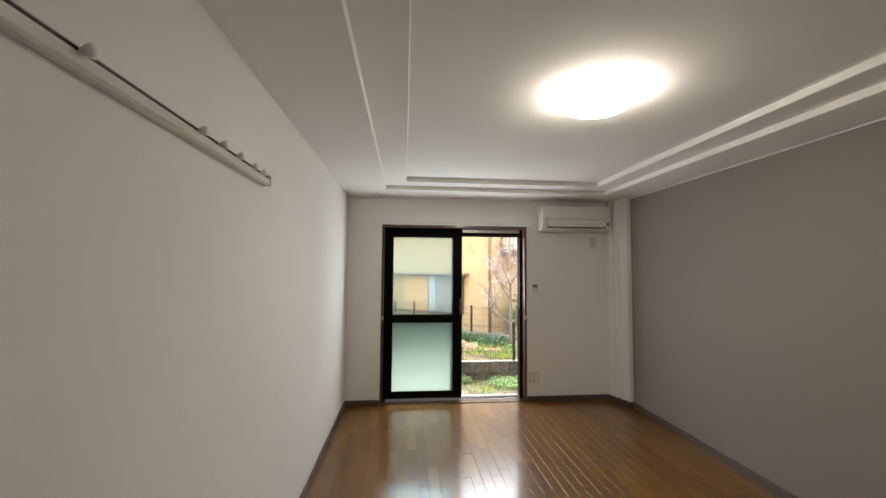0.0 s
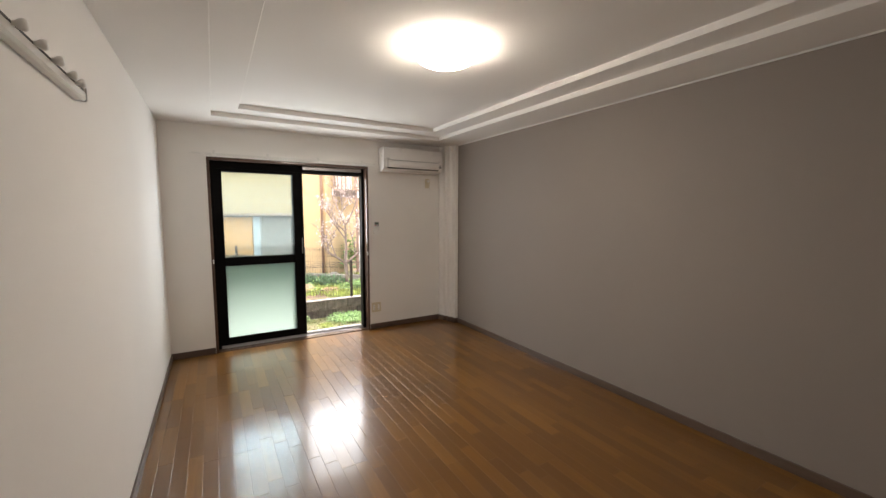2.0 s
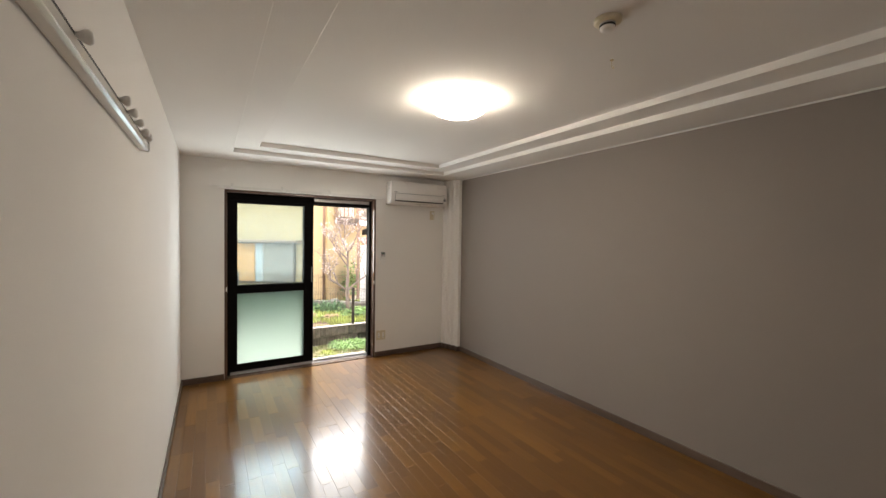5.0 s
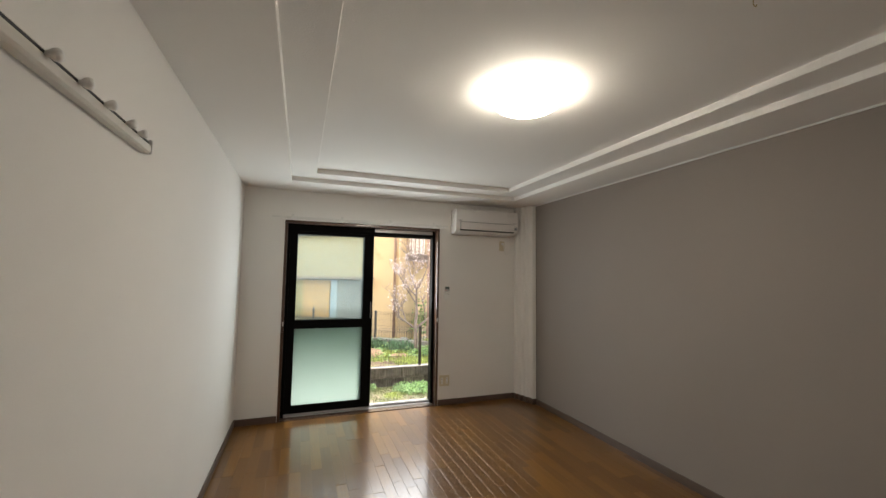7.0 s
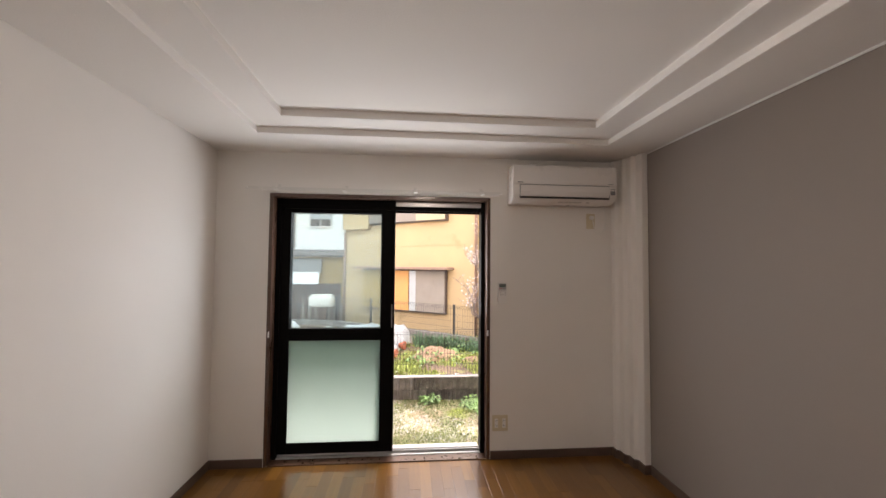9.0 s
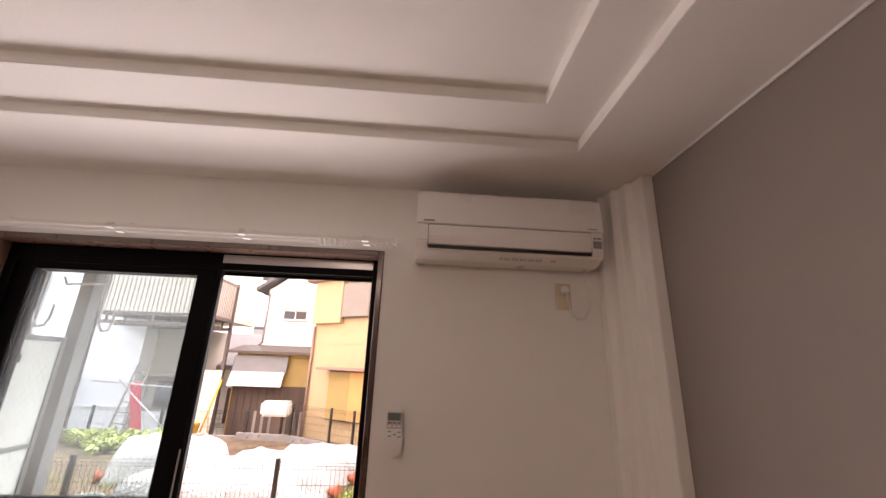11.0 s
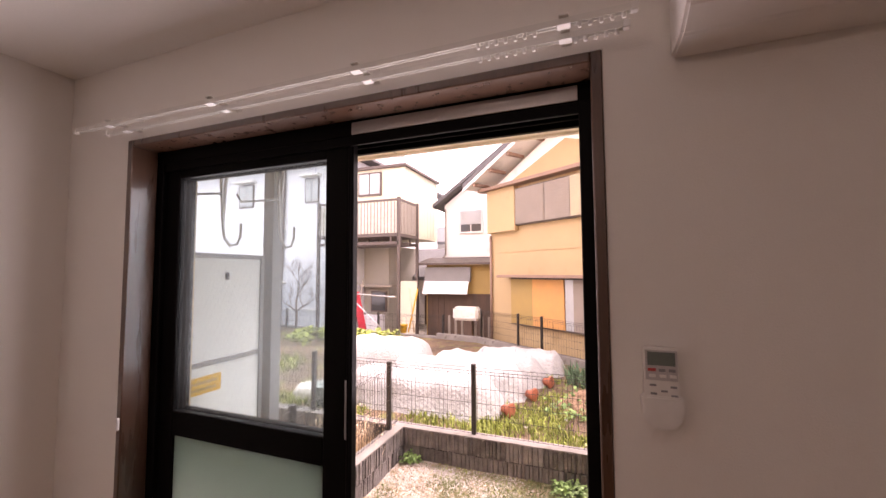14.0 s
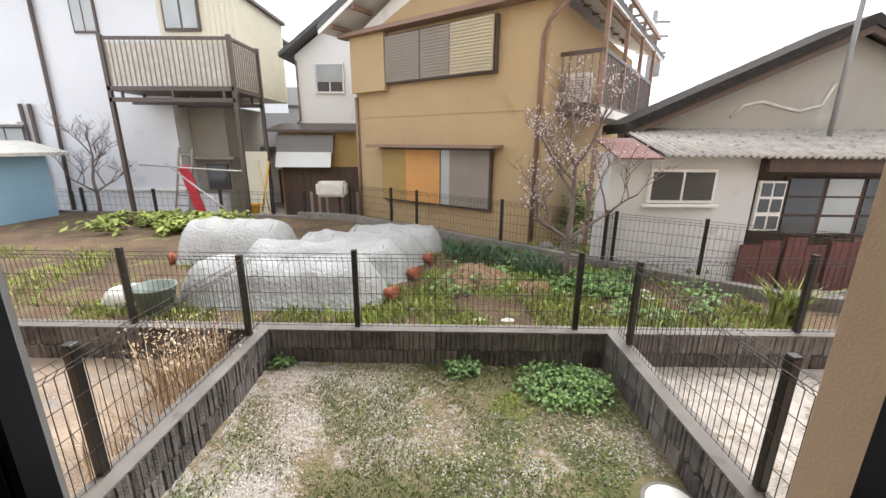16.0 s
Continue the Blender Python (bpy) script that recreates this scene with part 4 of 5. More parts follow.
# crops and clutter on the plot
cloud("plot_grass", *blades(scatter(22000, 0.6, 3.5, 5.2, 7.0, FZ, -0.08, 1.4, 2.0) + scatter(1800, -2.5, 3.55, 1.2, 4.0, FZ, -0.1, 1.4, 6.0) + scatter(6000, -7, 3.9, -1.5, 6.3, FZ, 0.12, 0.9, 8.0), 0.03, 0.12, 0.008, 0.9),
      M_LIME, "bright green grass and weeds on the plot", "grass")
cloud("plot_weeds", *leaves(scatter(2600, 1.2, 3.7, 5.2, 5.6, FZ, 0.1, 1.8, 12.0) + blob(700, 3.5, 4.7, 0.45, FZ), 0.09, 0.14), M_WEED, "leafy green weeds on the plot", "weeds")
leek_spots = [(2.0 + 0.82 * s + rng.uniform(-0.06, 0.06), 6.05 - 0.57 * s + q + rng.uniform(-0.05, 0.05), FZ) for q in (-0.25, 0, 0.25) for s in np.arange(-0.5, 1.5, 0.01)]
cloud("leeks", *blades(leek_spots, 0.2, 0.36, 0.014, 0.9), M_LEEK, "rows of dark green leeks on the plot", "vegetables")
cloud("leaf_vegetables", *leaves([(x, y, FZ) for x, y, z in scatter(2600, -6.2, 7.4, -3.0, 9.0, FZ, -0.1, 1.2, 3.0)], 0.17, 0.22), M_LIME, "yellow-green leaf vegetables in rows", "vegetables")


def heap(name, cx, cy, rx, ry, h, material, label, category):
    bm = bmesh.new()
    rings = []
    for i in range(9):
        q = i / 8
        rings.append([bm.verts.new((cx + rx * q * math.cos(a) * (1 + 0.15 * noise.noise(Vector((math.cos(a) * 2, math.sin(a) * 2, cx)))), cy + ry * q * math.sin(a),
                                    FZ - 0.01 + h * (1 - q * q) * (1 + 0.5 * noise.noise(Vector((cx + q * math.cos(a) * 3, cy + q * math.sin(a) * 3, q * 4))))))
                      for a in [2 * math.pi * k / 28 for k in range(28)]])
    for a, b in zip(rings, rings[1:]):
        for k in range(28):
            bm.faces.new((a[k], b[k], b[(k + 1) % 28], a[(k + 1) % 28])).smooth = True
    bmesh.ops.remove_doubles(bm, verts=bm.verts[:], dist=0.0001)
    return tagged(part(name, bm, material), label, category)


M_MULCH = mat("straw_mulch", (0.34, 0.22, 0.14), 1.0, var=0.55, scale=14, fine=80, bump=1.0, dist=0.03)
heap("mulch_mound", 2.0, 5.0, 0.55, 0.4, 0.2, M_MULCH, "brown straw mulch mound on the plot", "mound")
heap("mulch_mound", 2.75, 4.75, 0.3, 0.2, 0.08, M_MULCH, "low brown straw mulch mound on the plot", "mound")
M_LITTER = mat("pale_litter", (0.66, 0.65, 0.6), 0.85, var=0.2, scale=8, bump=0.2)
for i in range(16):
    x, y = rng.uniform(1.1, 4.2), rng.uniform(3.65, 4.9)
    s = rng.uniform(0.04, 0.14)
    ob = heap("plastic_scrap", x, y, s, s * 0.6, 0.03, M_LITTER, "crumpled pale plastic scrap on the soil", "litter")
    ob["group"] = "scraps on the plot"
setting("path_slab", B((0.6, 3.365, FZ - 0.05, 5.4, 3.58, FZ + 0.012), bevel=0.005), M_GRAVEL, "pale concrete strip along the wall", "path")


def fleece_tunnel(x0, x1, y, half, height, label):
    bm = bmesh.new()
    nx, na = 56, 18
    grid = []
    for i in range(nx + 1):
        q = i / nx
        x = x0 + (x1 - x0) * q
        end = min(1.0, min(q, 1 - q) * 9)
        sag = 0.03 * abs(math.sin(q * math.pi * 4 + y))
        row = []
        for k in range(na + 1):
            a = math.pi * k / na
            n1 = noise.noise(Vector((x * 2.2 + y, a * 2, y))) * 0.07 + noise.noise(Vector((x * 9, a * 5, y))) * 0.022
            flare = 0.10 * max(0, 1 - abs(math.sin(a)) * 4)
            yy = y - math.cos(a) * (half + flare) * (0.55 + 0.45 * end) + n1 * 0.4
            zz = FZ + 0.004 + (height - sag) * (math.sin(a) ** 0.8) * math.sqrt(end) + n1 * math.sin(a)
            row.append(bm.verts.new((x, yy, max(FZ + 0.003, zz))))
        grid.append(row)
    for a, b in zip(grid, grid[1:]):
        for k in range(na):
            bm.faces.new((a[k], b[k], b[k + 1], a[k + 1])).smooth = True
    tun = thing("fleece_tunnel", label, "crop cover", group="crop covers on the plot")
    part("fleece", bm, M_FLEECE, tun)
    for k in range(5):
        q = 0.14 + 0.18 * k
        xk = x0 + (x1 - x0) * q
        part("hoop", tube([(xk, y - math.cos(a) * half * 0.97, FZ + (height - 0.03 * abs(math.sin(q * math.pi * 4 + y)) - 0.012) * (math.sin(a) ** 0.8)) for a in [math.pi * j / 12 for j in range(13)]], 0.006, 6), M_GPOST, tun, "bent plastic hoop")
    return tun


fleece_tunnel(-1.6, 0.85, 4.35, 0.38, 0.5, "white fleece tunnel stretched over a crop row")
fleece_tunnel(-1.3, 1.05, 5.15, 0.38, 0.5, "white fleece tunnel stretched over a crop row")
fleece_tunnel(-0.9, 1.25, 5.95, 0.38, 0.46, "white fleece tunnel stretched over a crop row")
fleece_tunnel(-0.3, 1.5, 6.75, 0.36, 0.42, "slack white fleece tunnel over a crop row")
fleece_tunnel(-2.75, -0.95, 6.1, 0.5, 0.62, "tall white fleece tunnel over a crop row")


def pot(x, y, z, tilt, turn, s=1.0):
    p = thing("flower_pot", "terracotta pot lying at the tunnel's end", "pot", pose(x, y, z, tilt, 0, turn), "pots on the plot")
    part("bowl", lathe([(0.05 * s, 0), (0.085 * s, 0.13 * s), (0.075 * s, 0.13 * s), (0.045 * s, 0.012)], 24), M_TERRA, p)
    part("rim", lathe([(0.083 * s, 0.105 * s), (0.096 * s, 0.108 * s), (0.098 * s, 0.138 * s), (0.08 * s, 0.14 * s)], 24), M_TERRA, p)


for x, y in ((0.86, 4.27), (1.06, 5.03), (1.22, 5.78)):
    pot(x, y, FZ + 0.09, 90, 70)
pot(-2.55, 5.62, FZ + 0.09, 90, -70)
bowl = thing("washing_bowl", "white plastic bowl upside down on the plot", "bowl", Matrix.Translation((-2.15, 4.1, FZ)))
part("bowl", lathe([(0.26, 0), (0.27, 0.02), (0.2, 0.14), (0.17, 0.17), (0.02, 0.175)], 28), M_LITTER, bowl)
buck = thing("bucket", "pale grey-green plastic tub on the plot", "bucket", Matrix.Translation((-1.62, 3.85, FZ)))
part("tub", lathe([(0.15, 0), (0.21, 0.27), (0.225, 0.28), (0.22, 0.3), (0.195, 0.29), (0.14, 0.02)], 28), M_GREENP, buck)
part("handle", tube([(-0.21, 0, 0.27), (-0.17, 0.09, 0.2), (0, 0.24, 0.14), (0.17, 0.09, 0.2), (0.21, 0, 0.27)], 0.006, 8), M_LITTER, buck)


def tree(name, x, y, z, height, spread, seed, label, bloom=0, lean=0.0, depth=4):
    r = random.Random(seed)
    t = thing(name, label, "tree", Matrix.Translation((x, y, z)))
    wood, tips = bmesh.new(), []

    def grow(p, d, length, rad, level):
        pts, q, dd = [p], p.copy(), d.copy()
        for _ in range(4):
            dd = (dd + Vector((r.uniform(-1, 1), r.uniform(-1, 1), r.uniform(-0.3, 0.7))) * 0.16).normalized()
            q = q + dd * (length / 4)
            pts.append(q.copy())
        tube(pts, rad, 6 if level < 2 else 4, wood, taper=rad * 0.6, caps=False)
        if level >= 2:
            tips.extend(pts[1:])
        if level < depth:
            for _ in range(4 if level == 0 else 3):
                k = r.randint(2, 4)
                side = Vector((r.uniform(-1, 1), r.uniform(-1, 1), r.uniform(0.1, 0.9))).normalized()
                grow(pts[k], (dd * 0.45 + side * spread).normalized(), length * r.uniform(0.55, 0.85), rad * 0.58, level + 1)

    trunk = bmesh.new()
    base = [Vector((0, 0, -0.05)), Vector((0.02 + lean * 0.1, 0.01, height * 0.12)), Vector((lean * 0.25, 0.03, height * 0.25)), Vector((lean * 0.4, 0.0, height * 0.36))]
    tube(base, height * 0.022, 10, trunk, taper=height * 0.015)
    part("trunk", trunk, M_BARK, t)
    grow(base[-1] - Vector((0, 0, 0.03)), Vector((lean * 0.3, 0, 1)), height * 0.3, height * 0.016, 0)
    grow(base[-2], Vector((0.8, 0.2, 0.5)).normalized(), height * 0.26, height * 0.012, 1)
    grow(base[-2], Vector((-0.8, -0.2, 0.55)).normalized(), height * 0.26, height * 0.012, 1)
    part("crown", wood, M_BARK, t)
    if bloom:
        v, f = [], []
        for _ in range(bloom):
            p = r.choice(tips) + Vector((r.uniform(-1, 1), r.uniform(-1, 1), r.uniform(-1, 1))) * 0.03
            s, k = r.uniform(0.007, 0.014), len(v)
            v += [tuple(p + Vector(o) * s) for o in ((1, 0, 0), (0, 1, 0), (-1, 0, 0), (0, -1, 0), (0, 0, 1), (0, 0, -1))]
            f += [(k, k + 1, k + 4), (k + 1, k + 2, k + 4), (k + 2, k + 3, k + 4), (k + 3, k, k + 4), (k + 1, k, k + 5), (k + 2, k + 1, k + 5), (k + 3, k + 2, k + 5), (k, k + 3, k + 5)]
        cloud("blossom", v, f, M_BLOOM, "", "", t)
    return t


tree("plum_tree", 3.2, 4.9, FZ, 2.4, 0.7, 23, "small plum tree with sparse pink-white blossom", 1000, depth=5)
tree("bare_tree", -7.6, 9.9, FZ, 2.3, 0.95, 5, "bare leafless fruit tree on the plot", 0, depth=5)
cloud("yucca", *blades(blob(60, 5.2, 3.75, 0.12, FZ), 0.35, 0.6, 0.022, 1.1), M_LIME, "spiky yellow-green yucca on the plot", "plant")


# ---- the apartment's own outside ----
eave = setting("soffit", B((-6, WT, 2.46, 9, 1.85, 2.72)), M_SOFFIT, "cream underside of the balcony above", "ceiling")
setting("trim_soffit", B((-6, 1.83, 2.44, 9, 1.86, 2.46)), M_SOFFIT, "cream drip edge of the balcony above", "trim")
for x in (-1.3, 0.55, 2.4):
    setting("trim_joint", B((x, WT, 2.4575, x + 0.006, 1.83, 2.4605)), M_CONC, "joint between soffit boards", "trim")
setting("step_concrete", B((OX0 - 0.1, WT + 0.002, -0.7, OX1 + 0.1, 0.62, -0.28), bevel=0.01), M_CONC, "concrete step under the garden door", "step")
screen = thing("partition_screen", "white partition board in a grey frame between gardens", "partition", Matrix.Translation((-0.11, 0, 0)))
part("panel", B((-0.006, WT + 0.03, -0.1, 0.006, 1.10, 0.955)), M_PANEL, screen)
part("panel", B((-0.006, WT + 0.03, 0.985, 0.006, 1.10, 1.585)), M_PANEL, screen)
for y in (WT + 0.002, 1.10):
    part("upright", B((-0.016, y, -0.66, 0.016, y + 0.03, 1.615), bevel=0.002), M_GPOST, screen)
for z in (-0.13, 0.955, 1.585):
    part("crossbar", B((-0.014, WT + 0.032, z, 0.014, 1.10, z + 0.03), bevel=0.002), M_GPOST, screen)
stick = part("sticker", B((0.0065, 0.42, 0.80, 0.0085, 0.82, 0.90)), M_YELLOW, screen, "yellow warning sticker")
for k in range(2):
    part("print", B((0.0087, 0.45, 0.822 + 0.036 * k, 0.0094, 0.79, 0.836 + 0.036 * k)), M_OLIVE, stick)
part("clip", B((0.0065, 0.83, 1.455, 0.02, 0.855, 1.50), bevel=0.003), M_DARK, screen, "small dark catch")
gp = thing("support_post", "grey square post holding the balcony above", "post", Matrix.Translation((-0.10, 1.205, 0)))
part("post", B((-0.045, -0.045, -0.66, 0.045, 0.045, 2.455), bevel=0.004), M_GPOST, gp)
part("base_plate", B((-0.08, -0.08, -0.66, 0.08, 0.08, -0.63), bevel=0.003), M_GPOST, gp)


def laundry_hanger(x, y):
    h = thing("laundry_hanger", "grey metal laundry pole hanger under the balcony", "hanger", Matrix.Translation((x, y, 2.46)), "laundry hangers")
    part("ceiling_plate", B((-0.03, -0.06, -0.008, 0.03, 0.06, 0.0), bevel=0.002), M_ALU, h)
    part("arm", tube([(0, -0.05, -0.008), (0, -0.02, -0.4), (0, 0.0, -0.68), (0, 0.012, -0.76), (0, 0.05, -0.80), (0, 0.10, -0.79), (0, 0.125, -0.74), (0, 0.125, -0.66)], 0.009, 8), M_ALU, h)
    part("arm", tube([(0, 0.05, -0.008), (0, 0.01, -0.45), (0, 0.0, -0.66)], 0.009, 8), M_ALU, h)
    part("loop", tube([(0.0, -0.02, -0.5), (0, -0.3, -0.56), (0, -0.33, -0.52)], 0.007, 8), M_ALU, h)


laundry_hanger(0.0, 0.72)
laundry_hanger(0.16, 1.0)
# thin wires in the upper panes
M_WIRE = mat("glass_wire", (0.35, 0.36, 0.36), 0.5, metal=0.5, bump=0.0)
wires = bmesh.new()
gx0, gx1, gz0, gz1 = PX0, PX1, 0.974, OZ - 0.105
for s in np.arange(gx0 - (gz1 - gz0) * 0.55, gx1, 0.028):
    for sign in (1, -1):
        seg = []
        for q in (0.0, 1.0):
            x = s + q * (gz1 - gz0) * 0.55
            seg.append((x, gz0 + q * (gz1 - gz0)))
        (xa, za), (xb, zb) = seg
        if xa < gx0:
            za += (gx0 - xa) / (xb - xa) * (zb - za)
            xa = gx0
        if xb > gx1:
            zb -= (xb - gx1) / (seg[1][0] - seg[0][0]) * (gz1 - gz0)
            xb = gx1
        if xb - xa < 0.01:
            continue
        if sign < 0:
            xa, xb = gx0 + gx1 - xa, gx0 + gx1 - xb
        bar(wires, (xa, QYM, za), (xb, QYM, zb), 0.0004)
tagged(part("wire_mesh", wires, M_WIRE, SASH2, "thin wires in the glass"), kind="stuff")

# ---- houses ----
def up_box(name, boxes, m, parent, label="", bevel=0.0):
    return part(name, B(*boxes, bevel=bevel), m, parent, label)


def shutter(parent, u0, u1, z0, z1, y, m, slats=16):
    s = up_box("shutter", [(u0, y, z0, u1, y + 0.02, z1)], m, parent)
    dz = (z1 - z0) / slats
    for k in range(slats):
        up_box("slat", [(u0 + 0.015, y - 0.014, z0 + k * dz + dz * 0.15, u1 - 0.015, y, z0 + k * dz + dz * 0.8)], m, s)
    return s


U, N, HB = Vector((0.8206, -0.5715, 0)), Vector((0.5715, 0.8206, 0)), Vector((-0.75, 10.04, -0.49))
house_m = Matrix((( U.x, N.x, 0, HB.x), (U.y, N.y, 0, HB.y), (0, 0, 1, HB.z), (0, 0, 0, 1)))
hs = thing("mustard_house", "two-storey mustard rendered house with taupe shutters", "house", house_m)
up_box("lower_wall", [(0.1, 0, -0.4, 4.95, 6.5, 2.49)], M_MUST, hs)
up_box("wall_joint", [(0.1, 0.012, 2.49, 4.95, 6.5, 2.515)], M_MUST, hs)
up_box("upper_wall", [(0.1, 0, 2.515, 4.95, 6.5, 4.35)], M_MUST, hs)
up_box("shutter_box", [(0.11, -0.16, 3.07, 1.2, -0.001, 4.27)], M_MUST, hs, "projecting shutter box", 0.008)
up_box("eave_trim", [(-0.15, -0.3, 4.27, 5.55, -0.01, 4.36)], M_COPPER, hs, "faded copper-coloured eave trim", 0.006)
gab = part("gable", prism([(0.2, 4.36), (2.75, 5.52), (5.3, 4.36)], "y", -0.02, 0.1), M_WHITEP, hs, "white gable")
part("gable_panel", prism([(0.85, 4.37), (2.8, 5.1), (4.7, 4.37)], "y", -0.06, -0.021), M_MUST, gab, "mustard gable panel")
for s, e0, e1 in ((-1, -0.4, 4.42), (1, 5.75, 4.30)):
    r = part("roof", prism([(2.75, 5.66), (2.75, 5.78), (e0, e1 + 0.1), (e0, e1)], "y", -0.65, 6.8), M_TILE, hs, "dark grey tiled roof slope")
    part("verge_board", prism([(2.75, 5.55), (2.75, 5.655), (e0, e1 - 0.005), (e0, e1 - 0.11)], "y", -0.64, -0.6), M_WHITEP, hs, "white verge board")
    for k in range(4):
        q = 0.2 + 0.22 * k
        u, z = 2.75 + (e0 - 2.75) * q, 5.56 + (e1 - 0.1 - 5.56) * q
        up_box("purlin", [(u - 0.045, -0.59, z - 0.09, u + 0.045, -0.03, z - 0.01)], M_COPPER, hs)
    part("roof_soffit", prism([(2.75, 5.62), (2.75, 5.655), (e0, e1 - 0.005), (e0, e1 - 0.04)], "y", -0.6, 6.7), M_WHITEP, hs, "white boarded underside")
    for k in range(28):
        yy = -0.64 + k * 0.27
        part("tile_row", prism([(2.75, 5.785), (2.75, 5.805), (e0, e1 + 0.125), (e0, e1 + 0.105)], "y", yy, yy + 0.13), M_TILE, r)
up_box("ridge", [(2.66, -0.68, 5.76, 2.84, 6.8, 5.9)], M_TILE, hs, "", 0.02)
up_box("vent", [(2.55, -0.04, 5.25, 3.0, -0.021, 5.36)], M_BROWN, hs)
w1 = up_box("window", [(1.2, -0.12, 3.2, 3.98, -0.001, 4.18)], M_BROWN, hs, "upper window closed with shutters", 0.006)
shutter(w1, 1.23, 2.2, 3.23, 4.15, -0.15, M_SHUT)
shutter(w1, 2.22, 2.97, 3.23, 4.15, -0.15, M_SHUT)
shutter(w1, 2.99, 3.95, 3.23, 4.15, -0.18, M_SHUTY)
w2 = up_box("window", [(0.97, -0.10, 0.6, 3.95, -0.001, 1.82)], M_BROWN, hs, "ground-floor window with closed board shutters", 0.006)
up_box("board", [(1.0, -0.125, 0.64, 1.76, -0.101, 1.79)], M_OLIVE, w2)
up_box("board", [(1.76, -0.135, 0.64, 2.72, -0.101, 1.79)], M_ORANGE, w2)
up_box("pane", [(2.74, -0.115, 0.64, 2.97, -0.101, 1.79)], M_PGLASS, w2)
up_box("board", [(2.97, -0.125, 0.64, 3.92, -0.101, 1.79)], M_SHUT, w2)
up_box("hood", [(0.76, -0.42, 1.83, 4.15, -0.001, 1.90)], M_COPPER, hs, "flat copper-coloured window hood", 0.006)
part("downpipe", tube([(4.84, -0.05, -0.3), (4.84, -0.05, 3.7), (4.95, -0.12, 3.9), (5.45, -0.28, 4.2)], 0.04, 10), M_COPPER, hs)
part("downpipe", tube([(0.13, -0.05, -0.3), (0.13, -0.05, 3.0)], 0.035, 10), M_COPPER, hs)
part("gutter", tube([(5.6, -0.6, 4.28), (5.6, 6.6, 4.28)], 0.06, 8), M_COPPER, hs)
bal = up_box("balcony", [(4.97, 0.5, 2.45, 5.75, 5.2, 2.62)], M_BROWN, hs, "side balcony with dark rails", 0.006)
up_box("rail", [(4.97, 0.5, 3.45, 5.75, 0.54, 3.52)], M_BROWN, bal)
up_box("rail", [(5.71, 0.5, 3.45, 5.75, 5.2, 3.52)], M_BROWN, bal)
for k in range(6):
    u = 5.0 + k * 0.13
    up_box("baluster", [(u, 0.51, 2.62, u + 0.025, 0.53, 3.45)], M_COPPER, bal)
for k in range(40):
    up_box("baluster", [(5.72, 0.56 + k * 0.115, 2.62, 5.735, 0.60 + k * 0.115, 3.45)], M_BROWN, bal)
up_box("skirt", [(5.755, 0.5, 2.40, 5.775, 5.2, 2.56)], M_WHITEP, bal)
for y in (0.5, 2.0, 3.5, 5.1):
    up_box("canopy_post", [(5.69, y, -0.3 if y < 1 else 2.6, 5.76, y + 0.07, 4.55)], M_COPPER, bal)
can = up_box("canopy", [(4.9, 0.45, 4.55, 5.85, 0.52, 4.62), (4.9, 5.1, 4.55, 5.85, 5.17, 4.62), (5.79, 0.52, 4.5, 5.85, 5.1, 4.58)], M_COPPER, bal)
for k in range(7):
    up_box("rafter", [(4.9, 1.1 + k * 0.62, 4.57, 5.79, 1.15 + k * 0.62, 4.61)], M_COPPER, can)
M_POLY = clear_glass("clear_canopy_sheet", 0.35)
up_box("canopy_sheet", [(4.9, 0.47, 4.63, 5.86, 5.15, 4.64)], M_POLY, can)
acb = thing("outdoor_unit", "white air conditioner unit on the house's balcony", "air conditioner", house_m @ Matrix.Translation((5.05, 0.62, 2.62)))
part("case", B((0, 0, 0.04, 0.42, 0.26, 0.55), bevel=0.012), M_WHITEP, acb)
for k in range(9):
    part("grille", B((0.03, -0.006, 0.1 + k * 0.045, 0.39, 0.0, 0.115 + k * 0.045)), M_SHUT, acb)
part("foot", B((0.03, 0.02, 0, 0.09, 0.24, 0.04)), M_DARK, acb)
part("foot", B((0.33, 0.02, 0, 0.39, 0.24, 0.04)), M_DARK, acb)

# white house with a low annex
wh = thing("white_house", "white rendered two-storey house with a gable", "house", Matrix.Translation((0, 12.5, -0.79)))
part("wall", prism([(-3.05, 0), (3.2, 0), (3.2, 4.9), (0.1, 7.1), (-3.05, 4.75)], "y", 0.0, 7.0), M_WHITEP, wh)
for e0, e1 in ((-3.35, 4.62), (3.6, 4.62)):
    part("roof", prism([(0.1, 7.15), (0.1, 7.3), (e0, e1 + 0.12), (e0, e1)], "y", -0.45, 7.2), M_TILE, wh, "dark tiled roof slope")
ww = up_box("window", [(-2.46, -0.06, 3.68, -1.58, -0.001, 4.56)], M_ALU, wh, "window with a half-lowered roller shutter", 0.005)
up_box("pane", [(-2.4, -0.07, 3.74, -1.64, -0.061, 4.0)], M_DGLASS, ww)
up_box("mullion", [(-2.03, -0.08, 3.74, -2.0, -0.071, 4.0)], M_ALU, ww)
shutter(ww, -2.41, -1.63, 4.0, 4.5, -0.085, M_PGLASS, 9)
part("downpipe", tube([(-3.0, -0.06, 4.6), (-3.0, -0.06, 2.9), (-3.25, -0.1, 2.7)], 0.03, 8), M_SHUT, wh)
an = thing("annex", "low annex with grey awning panels and dark boards", "shed", Matrix.Translation((0, 11.6, -0.79)))
up_box("wall", [(-3.4, 0, 0, -1.0, 0.85, 2.55)], M_OLIVE, an)
